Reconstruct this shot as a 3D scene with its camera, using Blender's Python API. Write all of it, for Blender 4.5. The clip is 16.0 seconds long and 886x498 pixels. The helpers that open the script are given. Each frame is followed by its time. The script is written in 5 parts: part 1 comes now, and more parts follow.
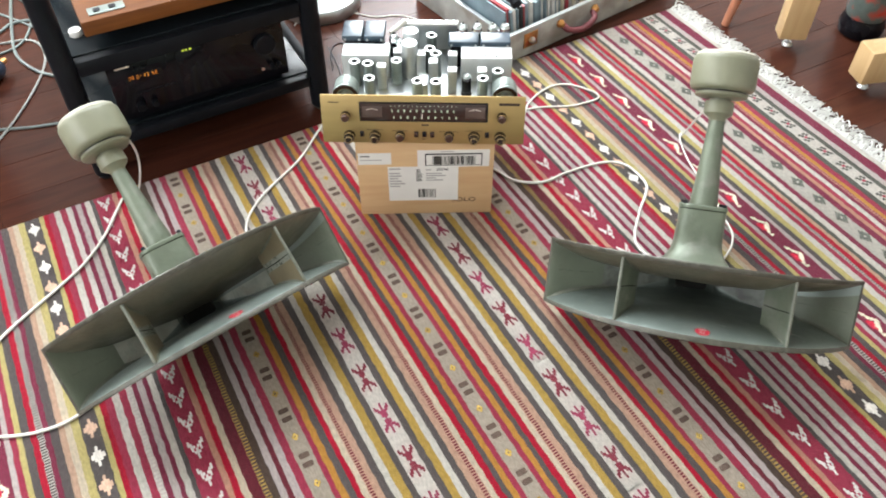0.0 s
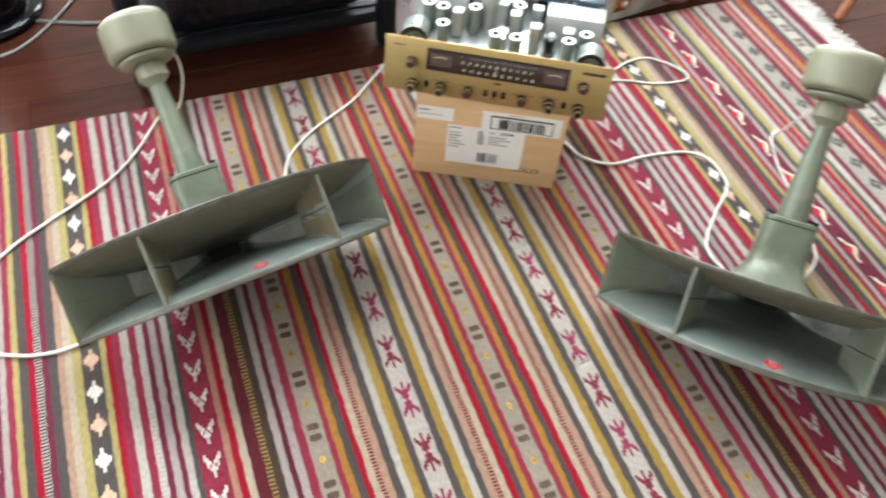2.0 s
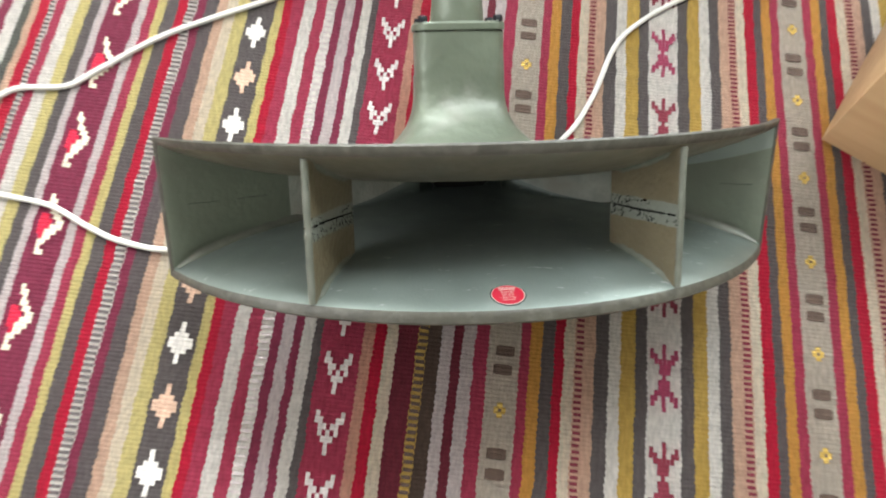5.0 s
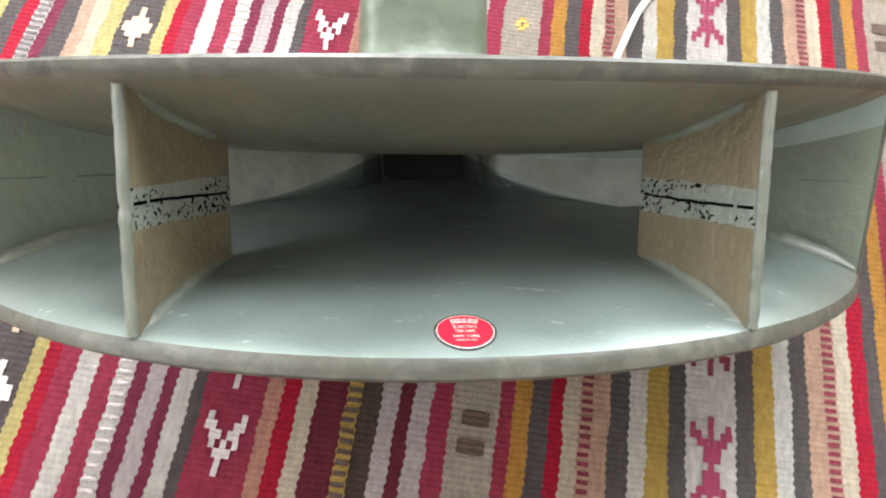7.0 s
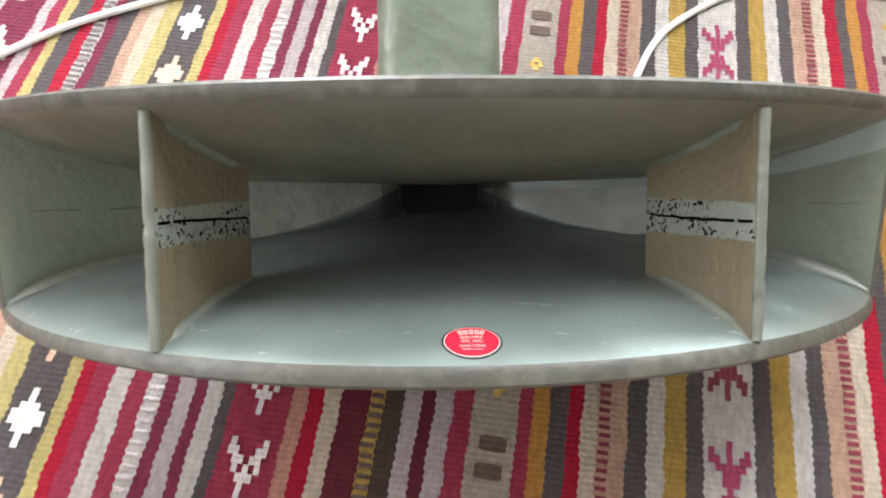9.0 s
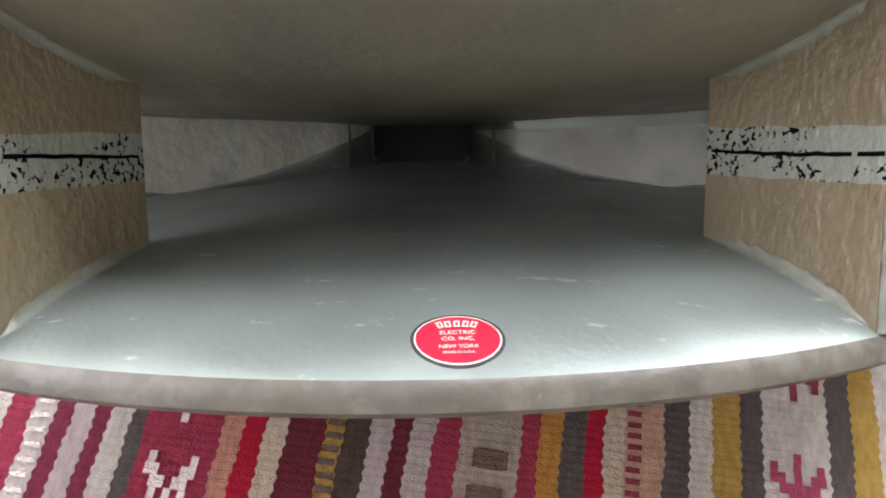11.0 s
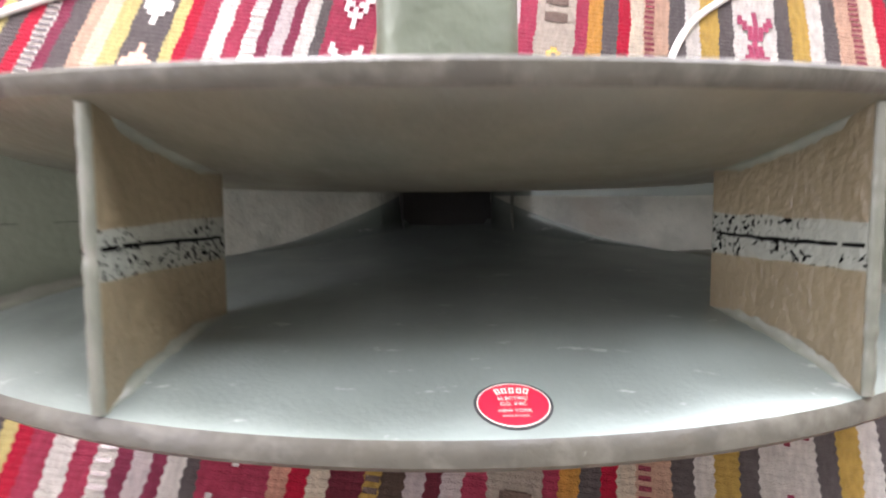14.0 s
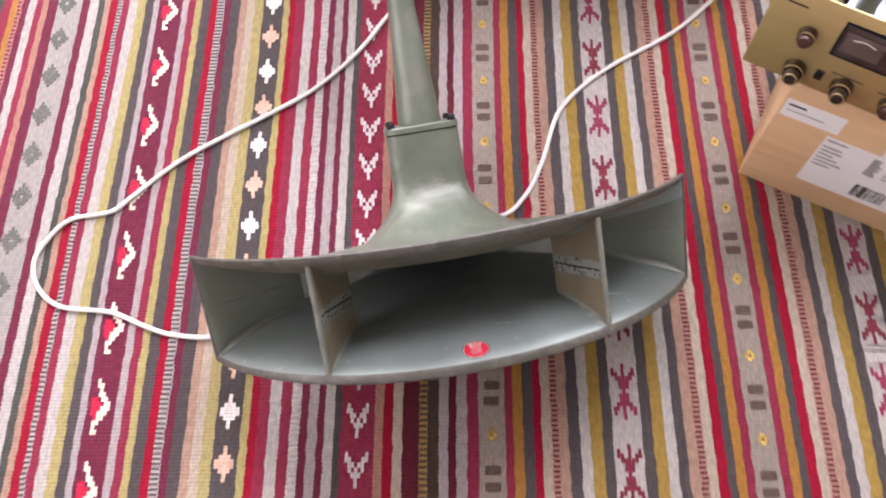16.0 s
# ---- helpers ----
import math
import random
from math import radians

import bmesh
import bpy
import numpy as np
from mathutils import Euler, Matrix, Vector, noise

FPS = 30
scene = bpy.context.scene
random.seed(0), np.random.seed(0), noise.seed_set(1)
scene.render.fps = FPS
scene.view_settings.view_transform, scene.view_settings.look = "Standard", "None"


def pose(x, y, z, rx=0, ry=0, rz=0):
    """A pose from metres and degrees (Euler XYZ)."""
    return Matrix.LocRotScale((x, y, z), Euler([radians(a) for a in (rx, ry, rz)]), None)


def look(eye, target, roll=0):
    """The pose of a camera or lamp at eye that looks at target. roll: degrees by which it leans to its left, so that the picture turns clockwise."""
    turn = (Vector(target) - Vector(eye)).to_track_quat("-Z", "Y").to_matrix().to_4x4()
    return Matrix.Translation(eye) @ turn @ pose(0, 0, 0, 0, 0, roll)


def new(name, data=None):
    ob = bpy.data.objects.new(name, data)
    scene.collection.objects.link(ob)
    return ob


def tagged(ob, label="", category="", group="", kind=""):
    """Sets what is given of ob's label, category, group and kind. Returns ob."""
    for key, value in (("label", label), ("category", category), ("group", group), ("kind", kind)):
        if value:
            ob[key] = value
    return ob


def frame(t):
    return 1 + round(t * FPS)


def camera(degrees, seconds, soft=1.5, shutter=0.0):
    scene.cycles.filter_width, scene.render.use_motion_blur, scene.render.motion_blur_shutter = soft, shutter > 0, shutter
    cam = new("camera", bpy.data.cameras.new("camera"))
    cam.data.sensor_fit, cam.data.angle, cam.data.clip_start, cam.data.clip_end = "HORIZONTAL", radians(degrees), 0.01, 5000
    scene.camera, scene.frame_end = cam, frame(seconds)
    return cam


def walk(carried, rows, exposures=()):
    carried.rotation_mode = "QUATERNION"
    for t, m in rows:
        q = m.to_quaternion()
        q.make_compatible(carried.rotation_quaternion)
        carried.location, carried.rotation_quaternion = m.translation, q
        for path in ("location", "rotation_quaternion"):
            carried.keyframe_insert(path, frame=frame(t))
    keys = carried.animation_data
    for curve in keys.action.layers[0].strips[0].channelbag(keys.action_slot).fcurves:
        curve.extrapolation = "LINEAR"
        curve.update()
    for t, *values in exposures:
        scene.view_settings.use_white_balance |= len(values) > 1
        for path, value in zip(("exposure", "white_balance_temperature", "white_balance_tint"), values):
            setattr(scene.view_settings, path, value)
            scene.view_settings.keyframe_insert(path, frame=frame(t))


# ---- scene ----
cam = camera(57.4, 16.0, soft=1.9, shutter=0.6)
PATH = [
    (0, (-0.558, -1.033, 1.221), (0.091, 0.145, -0.259), 0.1),
    (0.5, (-0.545, -1.034, 1.213), (0.121, 0.138, -0.264), 1.0),
    (1, (-0.519, -1.022, 1.198), (0.135, 0.153, -0.282), 2.5),
    (1.5, (-0.515, -0.987, 1.173), (0.118, 0.19, -0.315), 4.6),
    (2, (-0.524, -0.913, 1.142), (0.007, 0.212, -0.424), 6.1),
    (2.5, (-0.55, -0.799, 1.107), (-0.18, 0.346, -0.491), 5.3),
    (3, (-0.586, -0.696, 1.066), (-0.333, 0.395, -0.591), 4.7),
    (3.5, (-0.576, -0.599, 1.015), (-0.43, 0.485, -0.66), 4.7),
    (4, (-0.529, -0.5, 0.963), (-0.455, 0.475, -0.781), 7.6),
    (4.5, (-0.508, -0.425, 0.883), (-0.519, 0.388, -0.944), 6.1),
    (4.7, (-0.519, -0.404, 0.821), (-0.508, 0.367, -1.024), 7.4),
    (6.8, (-0.483, -0.291, 0.51), (-0.496, 0.545, -1.307), 7.5),
    (7, (-0.476, -0.295, 0.507), (-0.497, 0.575, -1.294), 7.3),
    (7.5, (-0.466, -0.315, 0.51), (-0.494, 0.611, -1.262), 7.7),
    (8, (-0.465, -0.325, 0.531), (-0.534, 0.627, -1.227), 5.7),
    (8.5, (-0.461, -0.328, 0.539), (-0.574, 0.64, -1.208), 2.7),
    (9, (-0.462, -0.315, 0.512), (-0.583, 0.661, -1.229), 1.6),
    (9.5, (-0.464, -0.293, 0.476), (-0.581, 0.69, -1.262), 1.5),
    (10, (-0.461, -0.278, 0.436), (-0.583, 0.706, -1.301), 1.0),
    (10.2, (-0.46, -0.273, 0.426), (-0.578, 0.676, -1.331), 0.9),
    (12.3, (-0.467, -0.251, 0.384), (-0.551, 0.648, -1.4), 4.0),
    (12.5, (-0.468, -0.251, 0.383), (-0.554, 0.668, -1.391), 3.8),
    (13, (-0.47, -0.252, 0.387), (-0.556, 0.706, -1.367), 3.8),
    (13.5, (-0.473, -0.257, 0.405), (-0.549, 0.707, -1.346), 4.1),
    (14, (-0.485, -0.268, 0.447), (-0.561, 0.713, -1.294), 3.9),
    (14.5, (-0.493, -0.284, 0.554), (-0.562, 0.689, -1.192), 2.2),
    (15, (-0.49, -0.308, 0.717), (-0.549, 0.539, -1.094), 0.9),
    (15.5, (-0.48, -0.346, 0.846), (-0.541, 0.475, -0.977), -1.4),
    (16, (-0.477, -0.393, 0.916), (-0.525, 0.407, -0.917), -3.8),
]
EXPOSURES = [(0.0, 0.08, 6600, 11), (2.0, 0.06, 6620, 11), (3.0, 0.06, 6630, 11), (4.0, 0.02, 6640, 11), (4.7, -0.06, 6650, 11), (7.0, 0.61, 6500, 13), (9.0, 0.42, 6500, 16), (10.0, 0.66, 6500, 20), (12.5, 0.6, 6850, 27), (13.5, 0.64, 6850, 27), (14.0, 0.68, 6600, 26), (14.2, 0.58, 6480, 26), (14.5, 0.38, 6500, 28), (15.0, -0.08, 6560, 34), (16.0, -0.10, 6640, 33)]
walk(cam, [(t, look(eye, target, roll)) for t, eye, target, roll in PATH], EXPOSURES)

# ---------------------------------------------------------------- light
world = bpy.data.worlds.new("world")
scene.world = world
world.use_nodes = True
wn = world.node_tree
sky = wn.nodes.new("ShaderNodeTexSky")
sky.sky_type = "NISHITA"
sky.sun_disc = False
sky.sun_elevation, sky.sun_rotation = radians(38), radians(200)
wn.links.new(sky.outputs[0], wn.nodes["Background"].inputs[0])
wn.nodes["Background"].inputs[1].default_value = 0.12


def window_light(name, place, target, w, h, watts, color):
    lamp = bpy.data.lights.new(name, "AREA")
    lamp.shape, lamp.size, lamp.size_y, lamp.energy, lamp.color = "RECTANGLE", w, h, watts, color
    ob = new(name, lamp)
    ob.matrix_world = look(place, target)


window_light("window_light", (-1.90, 2.705, 1.75), (-1.90, 0.0, 0.9), 1.08, 1.18, 180, (0.90, 0.96, 1.0))
window_light("window_light", (1.38, 2.705, 1.75), (1.38, 0.0, 0.9), 1.13, 1.18, 142, (0.90, 0.96, 1.0))
window_light("window_light", (-2.53, -0.35, 1.5), (0.0, -0.35, 0.6), 2.0, 1.5, 56, (0.97, 0.98, 1.0))
# added overhead fill lamp; no such source is known in the room
window_light("overhead_fill_light", (0.10, 1.30, 2.62), (0.05, 1.00, 0.0), 2.1, 0.95, 142, (0.88, 0.95, 1.0))


# ---------------------------------------------------------------- materials
def mat(name, color, rough=0.6, metal=0.0, vary=0.15, scale=30.0, bump=0.1, fine=300.0, spec=0.5, dirt=None, dirt_scale=8.0, stretch=(1, 1, 1), coat=0.0):
    """A surface with colour variation at two scales and fine relief."""
    m = bpy.data.materials.new(name)
    m.use_nodes = True
    nt = m.node_tree
    b = nt.nodes["Principled BSDF"]
    b.inputs["Roughness"].default_value, b.inputs["Metallic"].default_value = rough, metal
    b.inputs["Specular IOR Level"].default_value, b.inputs["Coat Weight"].default_value = spec, coat
    co = nt.nodes.new("ShaderNodeTexCoord")
    mp = nt.nodes.new("ShaderNodeMapping")
    mp.inputs["Scale"].default_value = stretch
    nt.links.new(co.outputs["Object"], mp.inputs[0])
    n1 = nt.nodes.new("ShaderNodeTexNoise")
    n1.inputs["Scale"].default_value, n1.inputs["Detail"].default_value = scale, 5
    n2 = nt.nodes.new("ShaderNodeTexNoise")
    n2.inputs["Scale"].default_value, n2.inputs["Detail"].default_value = fine, 3
    for n in (n1, n2):
        nt.links.new(mp.outputs[0], n.inputs["Vector"])
    ramp = nt.nodes.new("ShaderNodeValToRGB")
    lo, hi = 1 - vary, 1 + vary
    ramp.color_ramp.elements[0].position, ramp.color_ramp.elements[1].position = 0.3, 0.7
    ramp.color_ramp.elements[0].color = (*[c * lo for c in color], 1)
    ramp.color_ramp.elements[1].color = (*[min(1, c * hi) for c in color], 1)
    nt.links.new(n1.outputs[0], ramp.inputs[0])
    col = ramp.outputs[0]
    if dirt:
        n3 = nt.nodes.new("ShaderNodeTexNoise")
        n3.inputs["Scale"].default_value, n3.inputs["Detail"].default_value = dirt_scale, 7
        nt.links.new(co.outputs["Object"], n3.inputs["Vector"])
        r3 = nt.nodes.new("ShaderNodeValToRGB")
        r3.color_ramp.elements[0].position, r3.color_ramp.elements[1].position = 0.5, 0.68
        nt.links.new(n3.outputs[0], r3.inputs[0])
        mx = nt.nodes.new("ShaderNodeMix")
        mx.data_type = "RGBA"
        mx.inputs[7].default_value = (*dirt, 1)
        nt.links.new(r3.outputs[0], mx.inputs[0])
        nt.links.new(col, mx.inputs[6])
        col = mx.outputs[2]
    nt.links.new(col, b.inputs["Base Color"])
    if bump:
        bp = nt.nodes.new("ShaderNodeBump")
        bp.inputs["Strength"].default_value, bp.inputs["Distance"].default_value = bump, 0.002
        nt.links.new(n2.outputs[0], bp.inputs["Height"])
        nt.links.new(bp.outputs[0], b.inputs["Normal"])
    return m


def yarn(name, color):
    """Weft-faced wool: ribs across the stripe, flecked yarn along it."""
    m = mat(name, color, rough=0.95, vary=0.17, scale=300, bump=0, stretch=(1, 0.35, 1), spec=0.1)
    nt = m.node_tree
    b = nt.nodes["Principled BSDF"]
    co = nt.nodes.new("ShaderNodeTexCoord")
    wv = nt.nodes.new("ShaderNodeTexWave")
    wv.bands_direction = "Y"
    wv.inputs["Scale"].default_value, wv.inputs["Distortion"].default_value = 75, 5.0
    wv.inputs["Detail"].default_value, wv.inputs["Detail Scale"].default_value = 3, 9
    nz = nt.nodes.new("ShaderNodeTexNoise")
    nz.inputs["Scale"].default_value, nz.inputs["Detail"].default_value = 420, 3
    ad = nt.nodes.new("ShaderNodeMath")
    bp = nt.nodes.new("ShaderNodeBump")
    bp.inputs["Strength"].default_value, bp.inputs["Distance"].default_value = 0.55, 0.0016
    for n in (wv, nz):
        nt.links.new(co.outputs["Object"], n.inputs["Vector"])
    nt.links.new(wv.outputs["Fac"], ad.inputs[0])
    nt.links.new(nz.outputs[0], ad.inputs[1])
    nt.links.new(ad.outputs[0], bp.inputs["Height"])
    nt.links.new(bp.outputs[0], b.inputs["Normal"])
    b.inputs["Sheen Weight"].default_value = 0.15
    return m


def wood(name, light, dark, rough=0.45, scale=14.0, axis=(1, 9, 9), per_piece=0.0, coat=0.0):
    m = bpy.data.materials.new(name)
    m.use_nodes = True
    nt = m.node_tree
    b = nt.nodes["Principled BSDF"]
    b.inputs["Roughness"].default_value, b.inputs["Coat Weight"].default_value, b.inputs["Coat Roughness"].default_value = rough, coat, 0.12
    co = nt.nodes.new("ShaderNodeTexCoord")
    mp = nt.nodes.new("ShaderNodeMapping")
    mp.inputs["Scale"].default_value = axis
    n1 = nt.nodes.new("ShaderNodeTexNoise")
    n1.inputs["Scale"].default_value, n1.inputs["Detail"].default_value, n1.inputs["Distortion"].default_value = scale, 8, 0.6
    nt.links.new(co.outputs["Object"], mp.inputs[0])
    info = nt.nodes.new("ShaderNodeObjectInfo")
    if per_piece:
        sh = nt.nodes.new("ShaderNodeVectorMath")
        sh.operation = "ADD"
        sc = nt.nodes.new("ShaderNodeMath")
        sc.operation = "MULTIPLY"
        sc.inputs[1].default_value = 40
        nt.links.new(info.outputs["Random"], sc.inputs[0])
        nt.links.new(mp.outputs[0], sh.inputs[0])
        nt.links.new(sc.outputs[0], sh.inputs[1])
        nt.links.new(sh.outputs[0], n1.inputs["Vector"])
    else:
        nt.links.new(mp.outputs[0], n1.inputs["Vector"])
    r = nt.nodes.new("ShaderNodeValToRGB")
    r.color_ramp.elements[0].position, r.color_ramp.elements[1].position = 0.28, 0.72
    r.color_ramp.elements[0].color, r.color_ramp.elements[1].color = (*dark, 1), (*light, 1)
    nt.links.new(n1.outputs[0], r.inputs[0])
    col = r.outputs[0]
    if per_piece:
        hs = nt.nodes.new("ShaderNodeHueSaturation")
        mr = nt.nodes.new("ShaderNodeMapRange")
        mr.inputs[3].default_value, mr.inputs[4].default_value = 1 - per_piece, 1 + per_piece
        nt.links.new(info.outputs["Random"], mr.inputs[0])
        nt.links.new(mr.outputs[0], hs.inputs["Value"])
        nt.links.new(col, hs.inputs["Color"])
        col = hs.outputs[0]
    nt.links.new(col, b.inputs["Base Color"])
    bp = nt.nodes.new("ShaderNodeBump")
    bp.inputs["Strength"].default_value, bp.inputs["Distance"].default_value = 0.12, 0.001
    nt.links.new(n1.outputs[0], bp.inputs["Height"])
    nt.links.new(bp.outputs[0], b.inputs["Normal"])
    return m


def glow(name, color, strength):
    m = bpy.data.materials.new(name)
    m.use_nodes = True
    b = m.node_tree.nodes["Principled BSDF"]
    b.inputs["Base Color"].default_value = (*color, 1)
    b.inputs["Emission Color"].default_value = (*color, 1)
    b.inputs["Emission Strength"].default_value = strength
    return m


def glass(name, color, rough=0.02, weight=1.0):
    m = bpy.data.materials.new(name)
    m.use_nodes = True
    b = m.node_tree.nodes["Principled BSDF"]
    b.inputs["Base Color"].default_value = (*color, 1)
    b.inputs["Roughness"].default_value, b.inputs["Transmission Weight"].default_value = rough, weight
    return m


def dented(m):
    """Shallow hammer marks and dents under the fine relief of a paint."""
    nt = m.node_tree
    co = nt.nodes.new("ShaderNodeTexCoord")
    n1 = nt.nodes.new("ShaderNodeTexNoise")
    n1.inputs["Scale"].default_value, n1.inputs["Detail"].default_value = 26, 3
    bp = nt.nodes.new("ShaderNodeBump")
    bp.inputs["Strength"].default_value, bp.inputs["Distance"].default_value = 0.5, 0.008
    nt.links.new(co.outputs["Object"], n1.inputs["Vector"])
    nt.links.new(n1.outputs[0], bp.inputs["Height"])
    nt.links.new(bp.outputs[0], nt.nodes["Bump"].inputs["Normal"])
    return m


def scuffed(m, color, start):
    """Short pale scratches and rubbed specks on an existing paint, and an uneven sheen."""
    nt = m.node_tree
    b = nt.nodes["Principled BSDF"]
    old = b.inputs["Base Color"].links[0].from_socket
    co = nt.nodes.new("ShaderNodeTexCoord")
    mp = nt.nodes.new("ShaderNodeMapping")
    mp.inputs["Scale"].default_value = (26, 70, 60)
    mp.inputs["Rotation"].default_value = (0.2, 0.1, 0.35)
    n1 = nt.nodes.new("ShaderNodeTexNoise")
    n1.inputs["Scale"].default_value, n1.inputs["Detail"].default_value, n1.inputs["Roughness"].default_value = 2.0, 6, 0.65
    ramp = nt.nodes.new("ShaderNodeMapRange")
    ramp.inputs[1].default_value, ramp.inputs[2].default_value, ramp.inputs[4].default_value = start, start + 0.06, 0.8
    mx = nt.nodes.new("ShaderNodeMix")
    mx.data_type = "RGBA"
    mx.inputs[7].default_value = (*color, 1)
    nt.links.new(co.outputs["Object"], mp.inputs[0])
    nt.links.new(mp.outputs[0], n1.inputs["Vector"])
    nt.links.new(n1.outputs[0], ramp.inputs[0])
    nt.links.new(ramp.outputs[0], mx.inputs[0])
    nt.links.new(old, mx.inputs[6])
    nt.links.new(mx.outputs[2], b.inputs["Base Color"])
    n2 = nt.nodes.new("ShaderNodeTexNoise")
    n2.inputs["Scale"].default_value, n2.inputs["Detail"].default_value = 35, 6
    r2 = nt.nodes.new("ShaderNodeMapRange")
    rough = b.inputs["Roughness"].default_value
    r2.inputs[1].default_value, r2.inputs[2].default_value = 0.3, 0.7
    r2.inputs[3].default_value, r2.inputs[4].default_value = rough - 0.07, rough + 0.09
    nt.links.new(co.outputs["Object"], n2.inputs["Vector"])
    nt.links.new(n2.outputs[0], r2.inputs[0])
    nt.links.new(r2.outputs[0], b.inputs["Roughness"])
    return m


YARN = {k: yarn("wool_" + k, c) for k, c in {
    "white": (0.61, 0.575, 0.52), "cream": (0.60, 0.52, 0.40), "lilac": (0.52, 0.455, 0.435), "greytan": (0.44, 0.38, 0.31),
    "grey": (0.48, 0.45, 0.40), "maroon": (0.240, 0.036, 0.072), "dkmaroon": (0.17, 0.026, 0.040), "crimson": (0.38, 0.046, 0.086),
    "red": (0.46, 0.014, 0.040), "orange": (0.53, 0.27, 0.060), "mustard": (0.48, 0.32, 0.080), "olive": (0.53, 0.45, 0.19),
    "dark": (0.122, 0.104, 0.100), "green": (0.108, 0.110, 0.092), "beige": (0.53, 0.35, 0.25), "salmon": (0.54, 0.29, 0.21),
    "brown": (0.098, 0.066, 0.050)}.items()}

HORN = dented(mat("weathered_green_paint", (0.118, 0.142, 0.100), rough=0.46, metal=0.25, vary=0.18, scale=14, bump=0.16, fine=150, spec=0.7, dirt=(0.170, 0.182, 0.146), dirt_scale=22))
# near-black: depth shade painted into the throat; also serves the thin wall seams
THROAT_SHADE_SEAM = mat("throat_shade_seam_dark", (0.024, 0.025, 0.022), rough=0.6, vary=0.3, scale=40, bump=0.2)
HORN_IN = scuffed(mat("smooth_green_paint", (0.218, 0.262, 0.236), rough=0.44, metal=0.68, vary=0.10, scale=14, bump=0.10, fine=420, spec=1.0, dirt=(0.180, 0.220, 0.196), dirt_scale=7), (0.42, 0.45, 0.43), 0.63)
HORN_SIDE = scuffed(mat("satin_side_paint", (0.136, 0.162, 0.118), rough=0.42, vary=0.14, scale=18, bump=0.30, fine=170, spec=0.5, dirt=(0.120, 0.132, 0.100), dirt_scale=12), (0.24, 0.25, 0.21), 0.68)
HORN_LIP = scuffed(mat("rubbed_lip_paint", (0.060, 0.058, 0.043), rough=0.45, vary=0.24, scale=55, bump=0.35, fine=160, spec=0.5, dirt=(0.092, 0.090, 0.070), dirt_scale=90), (0.26, 0.26, 0.22), 0.70)
WELD = mat("lumpy_filler_paint", (0.118, 0.130, 0.100), rough=0.40, vary=0.18, scale=60, bump=0.35, fine=220, spec=0.5, dirt=(0.145, 0.150, 0.122), dirt_scale=60)
GAP = mat("open_gap", (0.003, 0.003, 0.003), rough=0.9, vary=0.1, bump=0, spec=0.0)
# same paint as HORN_IN, with warm light off the rug painted in as brown
HORN_TOP = scuffed(mat("rug_bounce_tinted_paint", (0.126, 0.114, 0.078), rough=0.40, vary=0.16, scale=16, bump=0.28, fine=130, dirt=(0.092, 0.091, 0.068), dirt_scale=9), (0.32, 0.30, 0.25), 0.69)
HORN_CAP = mat("pale_cap_paint", (0.42, 0.41, 0.33), rough=0.45, vary=0.12, scale=30, bump=0.06)
HORN_DRV = mat("driver_green_paint", (0.172, 0.176, 0.118), rough=0.42, vary=0.10, scale=18, bump=0.08, fine=300)


def flaked(name):
    """Brownish divider paint with a chipped band along the seam."""
    m = mat(name, (0.126, 0.105, 0.062), rough=0.36, vary=0.10, scale=40, bump=0.5, fine=260, stretch=(1, 1, 0.7))
    nt = m.node_tree
    b = nt.nodes["Principled BSDF"]
    old = b.inputs["Base Color"].links[0].from_socket
    co = nt.nodes.new("ShaderNodeTexCoord")
    sep = nt.nodes.new("ShaderNodeSeparateXYZ")
    nt.links.new(co.outputs["Object"], sep.inputs[0])

    def op(kind, a, bb):
        n = nt.nodes.new("ShaderNodeMath")
        n.operation = kind
        for i, s in enumerate((a, bb)):
            if isinstance(s, (int, float)):
                n.inputs[i].default_value = s
            elif s is not None:
                nt.links.new(s, n.inputs[i])
        return n.outputs[0]

    def noise_tex(s, d):
        n = nt.nodes.new("ShaderNodeTexNoise")
        n.inputs["Scale"].default_value, n.inputs["Detail"].default_value = s, d
        nt.links.new(co.outputs["Object"], n.inputs["Vector"])
        return n.outputs[0]

    z = op("ABSOLUTE", op("ADD", sep.outputs[2], -0.002), None)
    edge = op("ADD", z, op("MULTIPLY", op("ADD", noise_tex(60, 5), -0.5), 0.003))
    band = op("LESS_THAN", edge, 0.0088)
    chips = op("MULTIPLY", op("MULTIPLY", band, op("GREATER_THAN", noise_tex(500, 3), 0.572)), op("GREATER_THAN", noise_tex(42, 2), 0.47))
    gloss = op("SUBTRACT", 0.5, op("MULTIPLY", chips, 0.5))
    nt.links.new(gloss, b.inputs["Specular IOR Level"])
    for mask, c in ((band, (0.165, 0.180, 0.150)), (chips, (0.004, 0.004, 0.004))):
        mx = nt.nodes.new("ShaderNodeMix")
        mx.data_type = "RGBA"
        mx.inputs[7].default_value = (*c, 1)
        nt.links.new(mask, mx.inputs[0])
        nt.links.new(old, mx.inputs[6])
        old = mx.outputs[2]
    nt.links.new(old, b.inputs["Base Color"])
    return m


